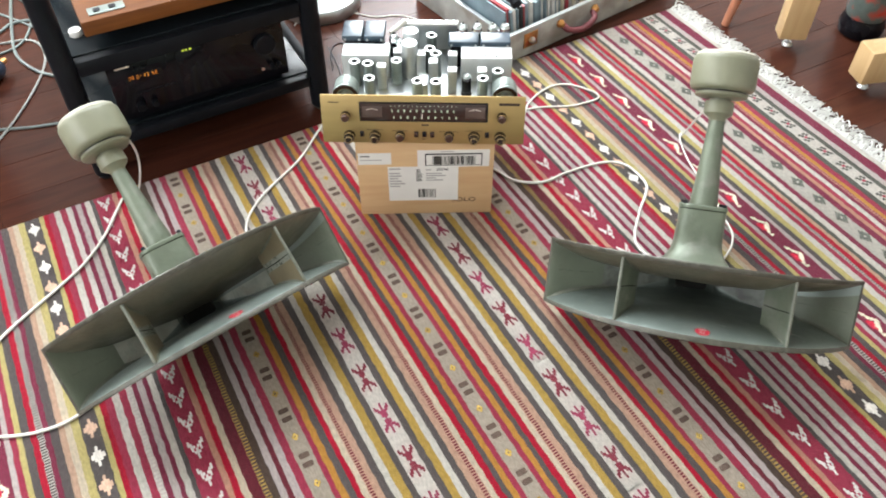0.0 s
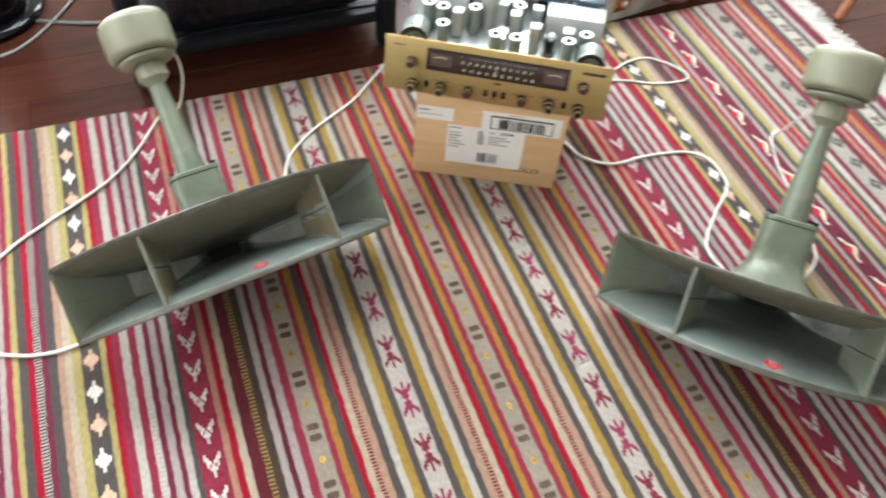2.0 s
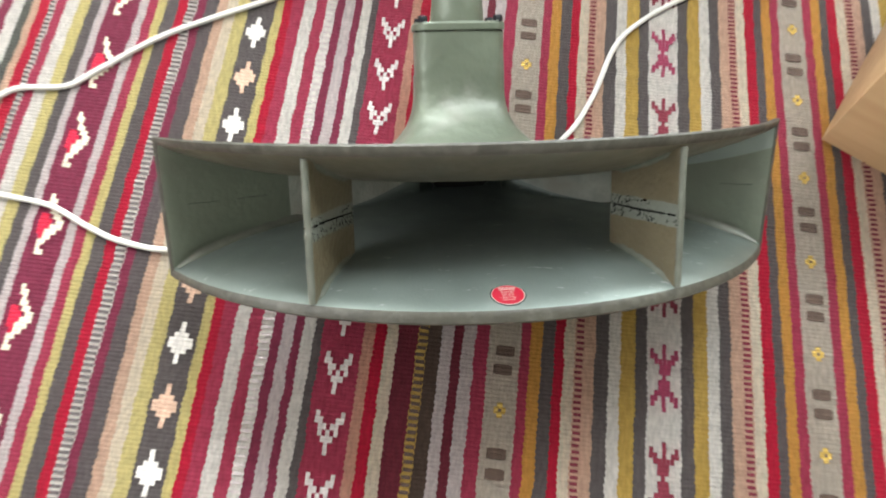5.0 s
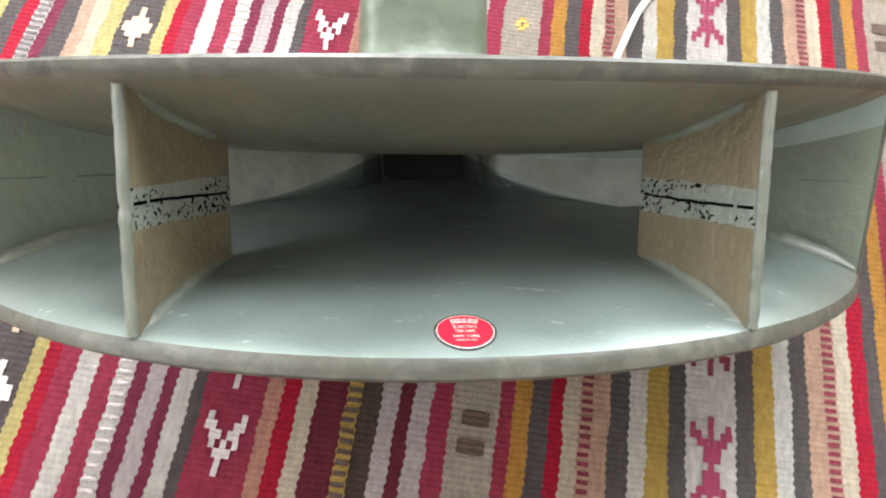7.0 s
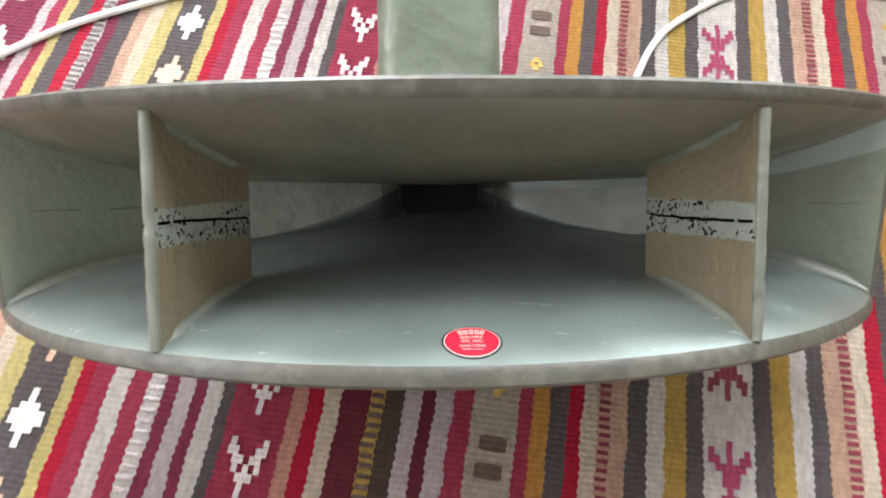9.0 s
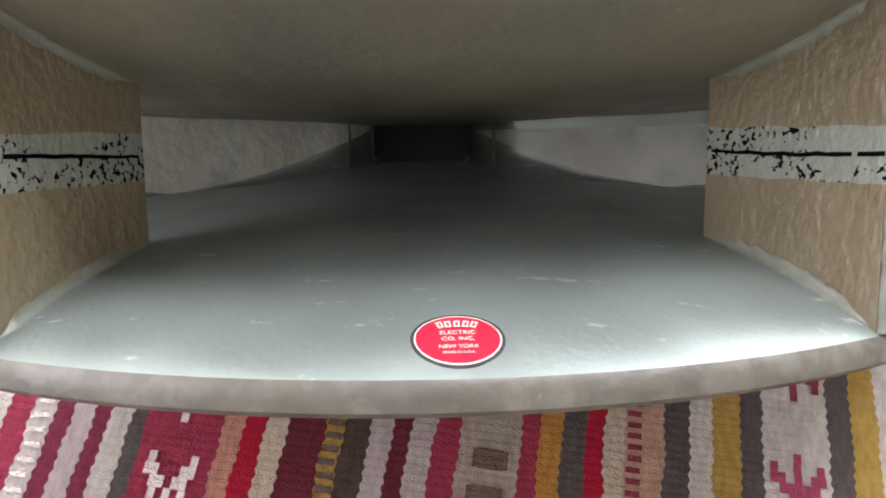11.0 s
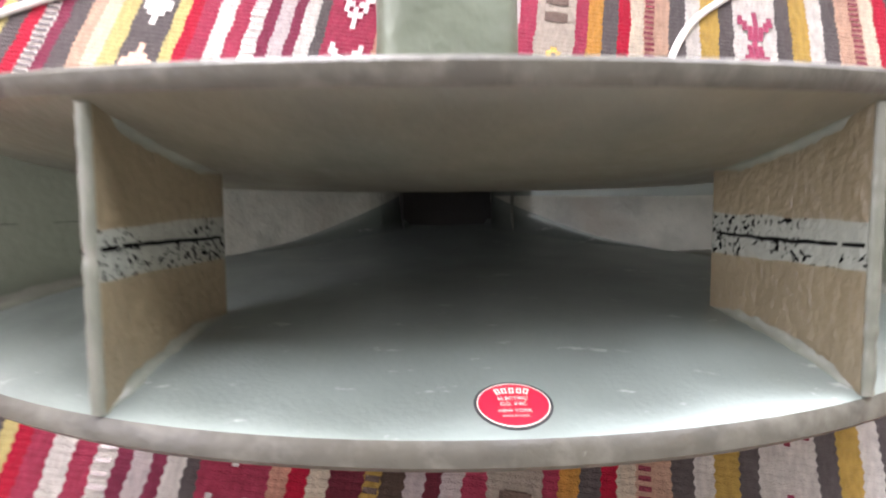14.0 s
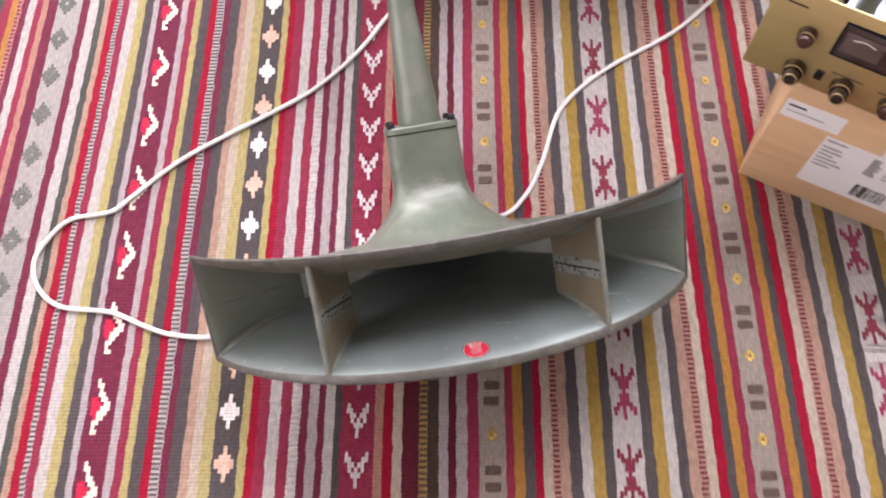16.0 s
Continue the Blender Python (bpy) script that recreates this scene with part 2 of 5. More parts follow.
RAWGREEN = mat("rough_green_casting", (0.165, 0.185, 0.160), rough=0.4, vary=0.3, scale=45, bump=0.8, fine=120, dirt=(0.09, 0.10, 0.085), dirt_scale=30)
RAW = mat("rough_pale_casting", (0.42, 0.45, 0.39), rough=0.6, vary=0.22, scale=60, bump=1.0, fine=120, dirt=(0.36, 0.36, 0.30), dirt_scale=30)
FLAKED = flaked("flaked_divider_paint")
BLACK = mat("black_paint", (0.009, 0.010, 0.013), spec=0.3, rough=0.35, vary=0.2, scale=20, bump=0.05)
SATIN = mat("satin_black_metal", (0.006, 0.007, 0.009), spec=0.10, rough=0.42, vary=0.2, scale=25, bump=0.03)
GLOSS = mat("gloss_black_plastic", (0.005, 0.005, 0.007), spec=0.2, rough=0.12, vary=0.2, scale=20, bump=0.0)
SHELF = mat("grey_glass_shelf", (0.008, 0.011, 0.013), spec=0.15, rough=0.2, vary=0.1, scale=8, bump=0.0)
GOLD = mat("gold_faceplate", (0.42, 0.305, 0.13), rough=0.38, metal=0.75, vary=0.05, scale=12, bump=0.03, stretch=(0.1, 1, 6))
CHROME = mat("bright_steel", (0.52, 0.55, 0.55), rough=0.3, metal=1.0, vary=0.08, scale=30, bump=0.05)
ALU = mat("dull_aluminium", (0.48, 0.51, 0.51), rough=0.38, metal=0.85, vary=0.1, scale=40, bump=0.05)
TIN = mat("white_tin", (0.52, 0.55, 0.54), rough=0.4, metal=0.35, vary=0.05, scale=20, bump=0.03)
SHIELD = mat("grey_tube_shield", (0.23, 0.27, 0.25), rough=0.4, metal=0.6, vary=0.1, scale=60, bump=0.04)
TRAFO = mat("blue_black_enamel", (0.016, 0.038, 0.060), rough=0.30, spec=0.8, vary=0.15, scale=40, bump=0.04)
KNOB = mat("brown_knob", (0.018, 0.009, 0.006), rough=0.25, vary=0.2, scale=60, bump=0.02)
WALNUT = mat("brown_insert", (0.045, 0.017, 0.010), rough=0.3, vary=0.2, scale=60, bump=0.02)
PAPER = mat("label_paper", (0.64, 0.635, 0.60), rough=0.7, vary=0.03, scale=30, bump=0.02)
INK = mat("black_ink", (0.02, 0.02, 0.02), rough=0.6, vary=0.1, scale=60, bump=0)
GREYINK = mat("grey_ink", (0.30, 0.30, 0.29), rough=0.6, vary=0.2, scale=200, bump=0)
BROWNINK = mat("branded_brown", (0.035, 0.018, 0.010), rough=0.7, vary=0.2, scale=90, bump=0)
STICKER = mat("red_sticker", (0.36, 0.009, 0.027), rough=0.5, spec=0.3, vary=0.06, scale=90, bump=0.02)
WHITEINK = mat("white_ink", (0.58, 0.50, 0.43), rough=0.5, vary=0.08, scale=300, bump=0)
CORD = mat("white_cord", (0.60, 0.585, 0.53), rough=0.55, vary=0.05, scale=40, bump=0.05)
CORDGREY = mat("grey_cord", (0.115, 0.14, 0.13), rough=0.5, vary=0.1, scale=40, bump=0.05)
CORDDULL = mat("dulled_white_cord", (0.27, 0.275, 0.25), rough=0.55, vary=0.08, scale=40, bump=0.05)
CORDBLACK = mat("black_cord", (0.015, 0.015, 0.018), rough=0.5, vary=0.1, scale=40, bump=0.05)
FRINGE = mat("cotton_fringe", (0.60, 0.60, 0.57), rough=0.95, vary=0.1, scale=200, bump=0.1, spec=0.1)
PLY = wood("pale_plywood", (0.57, 0.39, 0.21), (0.49, 0.31, 0.16), rough=0.55, scale=5, axis=(1.2, 6, 10))
PINE = wood("varnished_pine", (0.56, 0.39, 0.20), (0.46, 0.30, 0.14), rough=0.4, scale=6, axis=(8, 8, 1))
CHERRY = wood("orange_cherry_wood", (0.150, 0.050, 0.010), (0.100, 0.031, 0.006), rough=0.5, scale=8, axis=(1, 9, 9))
CHERRY.node_tree.nodes["Principled BSDF"].inputs["Specular IOR Level"].default_value = 0.2
PLANK = wood("dark_mahogany", (0.060, 0.019, 0.011), (0.036, 0.012, 0.008), rough=0.24, scale=5, axis=(1, 10, 10), per_piece=0.16)
PLANK.node_tree.nodes["Principled BSDF"].inputs["Specular IOR Level"].default_value = 0.16
PLANK.node_tree.nodes["Bump"].inputs["Strength"].default_value = 0.04
TERRA = mat("terracotta_wood", (0.34, 0.13, 0.07), rough=0.4, vary=0.15, scale=30, bump=0.05)
CASE = mat("grey_case_cloth", (0.36, 0.36, 0.33), rough=0.6, vary=0.2, scale=25, bump=0.25, fine=180, dirt=(0.22, 0.20, 0.17), dirt_scale=9)
BRASS = mat("worn_brass", (0.48, 0.24, 0.08), rough=0.3, metal=0.9, vary=0.2, scale=80, bump=0.08)
LEATHER = mat("maroon_leather", (0.12, 0.025, 0.03), rough=0.45, vary=0.2, scale=60, bump=0.15)
PLASTER = mat("wall_plaster", (0.60, 0.58, 0.54), rough=0.9, vary=0.04, scale=3, bump=0.15, fine=90)
CEIL = mat("white_ceiling_paint", (0.68, 0.67, 0.64), rough=0.9, vary=0.03, scale=3, bump=0.1, fine=90)
AMBER = glow("amber_display", (1.0, 0.38, 0.04), 0.5)
LIME = glow("lime_display", (0.55, 0.7, 0.05), 0.5)
PALEGREEN = glow("dial_lettering", (0.42, 0.50, 0.36), 0.06)
TUBEGLASS = glass("tube_glass", (0.9, 0.95, 0.93))
DIALGLASS = mat("dark_dial_glass", (0.035, 0.018, 0.014), rough=0.12, vary=0.15, scale=30, bump=0.0)
VASE = mat("dark_green_glaze", (0.10, 0.13, 0.12), rough=0.25, vary=0.2, scale=25, bump=0.05, dirt=(0.42, 0.05, 0.03), dirt_scale=22)


# ---------------------------------------------------------------- mesh helpers
def link(name, bm, material, parent=None, label="", smooth=True):
    bmesh.ops.recalc_face_normals(bm, faces=bm.faces)
    me = bpy.data.meshes.new(name)
    bm.to_mesh(me)
    bm.free()
    for m in material if isinstance(material, (list, tuple)) else [material]:
        me.materials.append(m)
    if smooth:
        me.polygons.foreach_set("use_smooth", [True] * len(me.polygons))
        me.set_sharp_from_angle(angle=radians(38))
    ob = new(name, me)
    if parent:
        ob.parent = parent
    if label:
        ob["label"] = label
    return ob


def part(name, bm, material, parent, label="", smooth=True):
    return link(name, bm, material, parent, label, smooth)


def thing(name, m, label, category, group="", kind=""):
    ob = new(name)
    ob.empty_display_size = 0.05
    ob.matrix_world = m
    return tagged(ob, label, category, group, kind)


def box(x0, y0, z0, x1, y1, z1, bevel=0.0, seg=2, bm=None):
    bm = bm or bmesh.new()
    ret = bmesh.ops.create_cube(bm, size=1, matrix=Matrix.LocRotScale(((x0 + x1) / 2, (y0 + y1) / 2, (z0 + z1) / 2), None, (abs(x1 - x0), abs(y1 - y0), abs(z1 - z0))))
    if bevel:
        edges = {e for v in ret["verts"] for e in v.link_edges}
        bmesh.ops.bevel(bm, geom=list(edges), offset=bevel, segments=seg, affect="EDGES", profile=0.5)
    return bm


def loft(rings, close=True, cap0=False, cap1=False, bm=None):
    bm = bm or bmesh.new()
    vs = [[bm.verts.new(p) for p in ring] for ring in rings]
    n = len(vs[0])
    for a, b in zip(vs, vs[1:]):
        for i in range(n if close else n - 1):
            j = (i + 1) % n
            bm.faces.new((a[i], a[j], b[j], b[i]))
    if cap0:
        bm.faces.new(vs[0])
    if cap1:
        bm.faces.new(vs[-1])
    return bm


def lathe(profile, n=32, centre=(0, 0, 0), cap0=True, cap1=True, bm=None):
    """A body turned about z from (radius, height) pairs."""
    cx, cy, cz = centre
    rings = [[(cx + r * math.cos(2 * math.pi * i / n), cy + r * math.sin(2 * math.pi * i / n), cz + z) for i in range(n)] for r, z in profile]
    return loft(rings, True, cap0, cap1, bm)


def moved(bm, m):
    bmesh.ops.transform(bm, matrix=m, verts=bm.verts)
    return bm


def smooth_path(pts, steps=6):
    """Catmull-Rom through the points."""
    pts = [Vector(p) for p in pts]
    ext = [pts[0] * 2 - pts[1], *pts, pts[-1] * 2 - pts[-2]]
    out = []
    for a, b, c, d in zip(ext, ext[1:], ext[2:], ext[3:]):
        for k in range(steps):
            t = k / steps
            out.append(0.5 * (2 * b + (c - a) * t + (2 * a - 5 * b + 4 * c - d) * t * t + (3 * b - a - 3 * c + d) * t ** 3))
    return out + [pts[-1]]


def tube(pts, r, n=8, steps=6, bm=None):
    pts = smooth_path(pts, steps)
    rings = []
    for i, p in enumerate(pts):
        t = (pts[min(i + 1, len(pts) - 1)] - pts[max(i - 1, 0)]).normalized()
        s = t.cross(Vector((0, 0, 1)))
        s = s.normalized() if s.length > 1e-4 else Vector((1, 0, 0))
        u = s.cross(t)
        rings.append([p + r * (math.cos(2 * math.pi * k / n) * s + math.sin(2 * math.pi * k / n) * u) for k in range(n)])
    return loft(rings, True, True, True, bm)


def writing(name, text, size, material, parent, m, depth=0.0002):
    cu = bpy.data.curves.new(name, "FONT")
    cu.body, cu.size, cu.align_x, cu.align_y, cu.extrude = text, size, "CENTER", "CENTER", depth
    cu.materials.append(material)
    ob = new(name, cu)
    ob.parent = parent
    ob.matrix_local = m
    return ob


# ---------------------------------------------------------------- the room
FLOOR = -0.005
X0, X1, Y0, Y1, TOP = -2.6, 2.8, -2.6, 2.6, 2.6


def structure(name, bm, material, label, category):
    return tagged(link(name, bm, material, smooth=False), label, category, kind="structure")


floor = structure("floor", box(X0, Y0, FLOOR - 0.05, X1, Y1, FLOOR - 0.008), mat("floor_joint", (0.026, 0.009, 0.006), rough=0.7, vary=0.2), "dark red-brown mahogany plank floor with a satin varnish", "floor")
# unseen ceiling opening, added only to hold the overhead fill lamp
FILL_GAP = (-1.00, 0.80, 1.20, 1.80)
bm = bmesh.new()
for q in ((X0, Y0, X1, FILL_GAP[1]), (X0, FILL_GAP[3], X1, Y1), (X0, FILL_GAP[1], FILL_GAP[0], FILL_GAP[3]), (FILL_GAP[2], FILL_GAP[1], X1, FILL_GAP[3])):
    box(q[0], q[1], TOP, q[2], q[3], TOP + 0.1, bm=bm)
structure("ceiling", bm, CEIL, "white painted ceiling with an opening made for the added fill light", "ceiling")
structure("wall_east", box(X1, Y0, FLOOR, X1 + 0.12, Y1, TOP), PLASTER, "plain off-white plaster wall", "wall")
structure("wall_south", box(X0, Y0 - 0.12, FLOOR, X1, Y0, TOP), PLASTER, "plain off-white plaster wall", "wall")


def wall_with_windows(name, along, lo, hi, at, out, openings, s0, s1):
    """A wall with openings between sill s0 and head s1, along x or y, from lo to hi."""
    bm = bmesh.new()
    pieces, last = [], lo
    for w0, w1 in openings:
        pieces += [(last, w0, FLOOR, TOP), (w0, w1, FLOOR, s0), (w0, w1, s1, TOP)]
        last = w1
    for a0, a1, z0, z1 in pieces + [(last, hi, FLOOR, TOP)]:
        if along == "x":
            box(a0, at, z0, a1, at + out, z1, bm=bm)
        else:
            box(at, a0, z0, at + out, a1, z1, bm=bm)
    return structure(name, bm, PLASTER, "off-white plaster wall with bright windows", "wall")


wall_with_windows("wall_north", "x", X0, X1, Y1, 0.12, ((-2.45, -1.35), (0.80, 1.95)), 1.15, 2.35)
wall_with_windows("wall_west", "y", Y0, Y1, X0 - 0.12, 0.12, ((-1.4, 0.7),), 0.7, 2.25)
FRAMEWHITE = mat("white_window_paint", (0.75, 0.75, 0.73), rough=0.4, vary=0.03, scale=10, bump=0.02)
for name, m, w, h in (("window_1", pose(-1.90, Y1 + 0.06, 1.75), 1.1, 1.2), ("window_2", pose(X0 - 0.06, -0.35, 1.475, 0, 0, 90), 2.1, 1.55), ("window_3", pose(1.375, Y1 + 0.06, 1.75), 1.15, 1.2)):
    win = thing(name, m, "white-framed window letting in daylight", "window", kind="structure")
    for a, b, c, d in ((-w / 2, -h / 2, w / 2, -h / 2 + 0.05), (-w / 2, h / 2 - 0.05, w / 2, h / 2), (-w / 2, -h / 2 + 0.05, -w / 2 + 0.05, h / 2 - 0.05), (w / 2 - 0.05, -h / 2 + 0.05, w / 2, h / 2 - 0.05)):
        part("window_frame", box(a, -0.03, b, c, 0.03, d, 0.004), FRAMEWHITE, win)
    if name == "window_1":
        part("mullion", box(0.16, -0.03, -h / 2 + 0.051, 0.25, 0.03, h / 2 - 0.051, 0.004), FRAMEWHITE, win, "upright window bar")

# ---------------------------------------------------------------- the rug
CX, RUG_FAR, RUG_NEAR, RUG_END = -0.1475, 0.428, -1.15, 1.12
STRIPES = [(c, float(d)) for c, d in (s.split(":") for s in (
    "greytan:.0145 crimson:.024 orange:.034 dark:.043 red:.054 cream:.064 beige:.074 beige:.084 dark:.095 white:.106 mustard:.119 dark:.131 "
    "white:.163 dark:.174 mustard:.188 white:.199 dark:.212 beige:.222 beige:.231 cream:.241 red:.250 dark:.262 orange:.273 crimson:.282 "
    "greytan:.312 crimson:.325 lilac:.337 dkmaroon:.346 lilac:.357 brown:.370 mustard:.379 dkmaroon:.398 cream:.409 red:.420 salmon:.430 "
    "crimson:.468 dark:.476 white:.487 maroon:.495 lilac:.506 maroon:.515 white:.526 crimson:.538 white:.551 crimson:.564 red:.573 olive:.582 "
    "dark:.611 olive:.624 cream:.635 beige:.645 dark:.659 maroon:.668 white:.678 red:.688 dark:.701 olive:.710 crimson:.720 lilac:.729 "
    "maroon:.763 lilac:.771 dark:.782 olive:.794 white:.807 crimson:.817 white:.8235 red:.834 beige:.842 green:.851 white:.864 maroon:.875 "
    "grey:.910 maroon:.924 salmon:.933 crimson:.942 white:.953 maroon:.962 salmon:.969 orange:.978 crimson:.990 green:1.003 "
    "white:1.034 green:1.046 lilac:1.060 maroon:1.105 white:1.120").split())]
NAMES = list(YARN)


def wobble(x, y):
    """How far the hand-woven lines stray sideways at a place."""
    return 0.0035 * noise.noise((x * 2.3, y * 2.6, 1.7)) + 0.0016 * noise.noise((x * 40, y * 70, 4.0))


def lie(x, y):
    return 0.0003 * noise.noise((x * 9, y * 9, 8.0))


rug = thing("rug", pose(0, 0, 0), "flat-woven striped wool kilim in red, cream and charcoal", "rug")
bm = bmesh.new()


def eased(d):
    """The fringed end seen from the room is woven a little looser than the other."""
    return d + 0.02 * min(1.0, max(0.0, (d - 0.75) / 0.28)) if d < 1.1 else d


edges = [-d for _, d in reversed(STRIPES)] + [eased(d) for _, d in STRIPES]
cols = [c for c, _ in reversed(STRIPES)] + [c for c, _ in STRIPES[1:]]
rows = 560
ys = [RUG_NEAR + (RUG_FAR - RUG_NEAR) * i / rows for i in range(rows + 1)]
grid = [[bm.verts.new((CX + e + wobble(CX + e, y) + (0.0006 if i % 2 else -0.0006), y + (0.004 * noise.noise((e * 6, 0, 3)) if y in (ys[0], ys[-1]) else 0), lie(CX + e, y))) for i, y in enumerate(ys)] for e in edges]
for k, c in enumerate(cols):
    for i in range(rows):
        f = bm.faces.new((grid[k][i], grid[k + 1][i], grid[k + 1][i + 1], grid[k][i + 1]))
        f.material_index = NAMES.index(c)
bmesh.ops.solidify(bm, geom=bm.faces[:], thickness=-0.004)
part("rug_ground", bm, list(YARN.values()), rug, "striped flat-woven wool ground", smooth=False)


def patch(bm, x, y, w, h, colour, up=0.0009):
    """One small woven block, proud of the ground."""
    dx = wobble(x, y)
    z = lie(x, y) + up
    q = [bm.verts.new((x + dx + sx * w / 2, y + sy * h / 2, z)) for sx, sy in ((-1, -1), (1, -1), (1, 1), (-1, 1))]
    bm.faces.new(q).material_index = NAMES.index(colour)


def motif(bm, x, y, rows_, w, h, colours, flip=1):
    for j, row in enumerate(rows_):
        for i, ch in enumerate(row):
            if ch != ".":
                patch(bm, x + flip * (i - (len(row) - 1) / 2) * w, y - (j - (len(rows_) - 1) / 2) * h, w * 1.02, h * 1.02, colours[ch])


LIZARD = "...#... #..#..# ##.#.## .#####. ..###.. ..###.. ...#... ..###.. ..###.. .#####. ##.#.## #..#..# ...#...".split()
STAR = "..#.. ..#.. .###. ##### ##### .###. ..#.. ..#..".split()
PRONG = "#.....# ##...## .##.##. .#.#.#. ..###.. ...#... ...#...".split()
BIRD = ".w.... .ww... ..w... ..ww.. rr.ww. rrr.ww rrrwww rrwww. .rww.. .ww... .w.... .ww...".split()
DIAMOND = "...#... ..###.. .#####. ###.### .#####. ..###.. ...#...".split()
CHECK = "##.##.. .##.##. ..rr... ##.##.. .##.##.".split()
motifs = bmesh.new()
for side in (-1, 1):
    def col_at(d):
        return CX + (eased(d) if side > 0 else -d)

    for k in range(18):
        y = 0.3802 - 0.0922 * k if side < 0 else 0.3504 - 0.0876 * k
        if RUG_NEAR + 0.04 < y < RUG_FAR - 0.03:
            motif(motifs, col_at(0.147), y, LIZARD, 0.0037, 0.0050, {"#": "dkmaroon" if k % 2 else "maroon"})
        for xx, y in ((col_at(0.297), 0.3964 - 0.0951 * k), (CX, 0.3915 - 0.0954 * k))[:2] if side < 0 else ((col_at(0.297), 0.4163 - 0.1012 * k),):
            if not RUG_NEAR + 0.06 < y < RUG_FAR - 0.02:
                continue
            for dy in (-0.009, 0.009):
                patch(motifs, xx, y + dy, 0.0175, 0.0090, "brown")
                patch(motifs, xx, y + dy, 0.0125, 0.0102, "brown", 0.0011)
            patch(motifs, xx, y - 0.047, 0.011, 0.006, "mustard")
            patch(motifs, xx, y - 0.047, 0.005, 0.014, "mustard", 0.0011)
            patch(motifs, xx, y - 0.047, 0.003, 0.003, "brown", 0.0014)

    def run(d, start, step, rows_, w, h, colours):
        k, y = 0, start
        while y > RUG_NEAR + 0.04:
            if y < RUG_FAR - 0.02:
                motif(motifs, col_at(d), y, rows_, w, h, {c: v[k % len(v)] for c, v in colours.items()})
            k += 1
            y = start - step * k

    left = side < 0
    run(0.5965, 0.3938 if left else 0.3660, 0.0587 if left else 0.0555, STAR, 0.0044, 0.0050, {"#": ("white", "beige")})
    run(0.449, 0.3984 if left else 0.4140, 0.0548 if left else 0.0600, PRONG, 0.0036, 0.0056, {"#": ("lilac",)})
    run(0.746, 0.382 if left else 0.352, 0.0947 if left else 0.0968, BIRD, 0.0038, 0.0054, {"w": ("cream",), "r": ("red",)})
    run(0.8975, 0.400 if left else 0.3625, 0.0625, DIAMOND, 0.0038, 0.0054, {"#": ("green",)})
    run(1.0205, 0.405, 0.0565, CHECK, 0.0038, 0.0062, {"#": ("green",), "r": ("crimson",)})
    for d, w, c, step in ((0.069, 0.0075, "dkmaroon", 0.0056), (0.2265, 0.0070, "dkmaroon", 0.0056), (0.3745, 0.0080, "brown", 0.0066), (0.673, 0.0092, "dark", 0.0056), (0.8203, 0.0060, "dark", 0.0058), (0.5205, 0.0085, "lilac", 0.0075), (0.9655, 0.005, "maroon", 0.007)):
        y = RUG_NEAR + 0.004
        while y < RUG_FAR - 0.004:
            patch(motifs, col_at(d), y, w, step * (0.34 if d == 0.5205 else 0.52), c)
            y += step * (0.96 + 0.08 * random.random())
part("woven_motif", motifs, list(YARN.values()), rug, "small stepped lizards, stars, birds and ladder bars", smooth=False)["kind"] = "stuff"
fringe = bmesh.new()
for side in (-1, 1):
    for k in range(900):
        y = RUG_NEAR + (RUG_FAR - RUG_NEAR) * (k + random.random()) / 900
        x = CX + side * 1.118 + wobble(CX + side * 1.12, y)
        ln, bend = random.uniform(0.030, 0.062), random.gauss(0, 0.018)
        pts = [(x, y, 0.000), (x + side * ln * 0.35, y + bend * 0.3, random.uniform(0.0, 0.006)), (x + side * ln * 0.7, y + bend * 0.7 + random.gauss(0, 0.004), -0.002 + random.uniform(0, 0.005)), (x + side * ln, y + bend + random.gauss(0, 0.006), FLOOR + 0.0015)]
        tube(pts, random.uniform(0.0011, 0.0020), 4, 2, fringe)
part("fringe", fringe, FRINGE, rug, "uneven white cotton fringe")["kind"] = "stuff"

# ---------------------------------------------------------------- the horns
RC, RMOUTH, RTHROAT, SPREAD = -0.1335, 0.3014, 0.034, radians(59.8)
ARC = 40


def half_height(r):
    """The lower face's depth under the middle plane; it curls outwards towards the rim."""
    t = max(0.0, (r - 0.08) / 0.2214)
    return 0.0105 + 0.0105 * min(1.0, max(0.0, r - 0.034) / 0.072) ** 0.8 + 0.026 * t ** 2 + 0.008 * t ** 8


def upper_height(r):
    """The upper face stays close to the middle plane for longer, then opens."""
    t = max(0.0, (r - 0.08) / 0.2214)
    return 0.0105 + 0.0035 * min(1.0, max(0.0, r - 0.034) / 0.072) ** 0.8 + 0.0376 * t ** 3


def divider_angle(s, r):
    """Each divider leans a little outwards at its rear edge."""
    return s * radians(27 + (1.0 if s > 0 else 0.3) * (RMOUTH - r) / 0.0734)


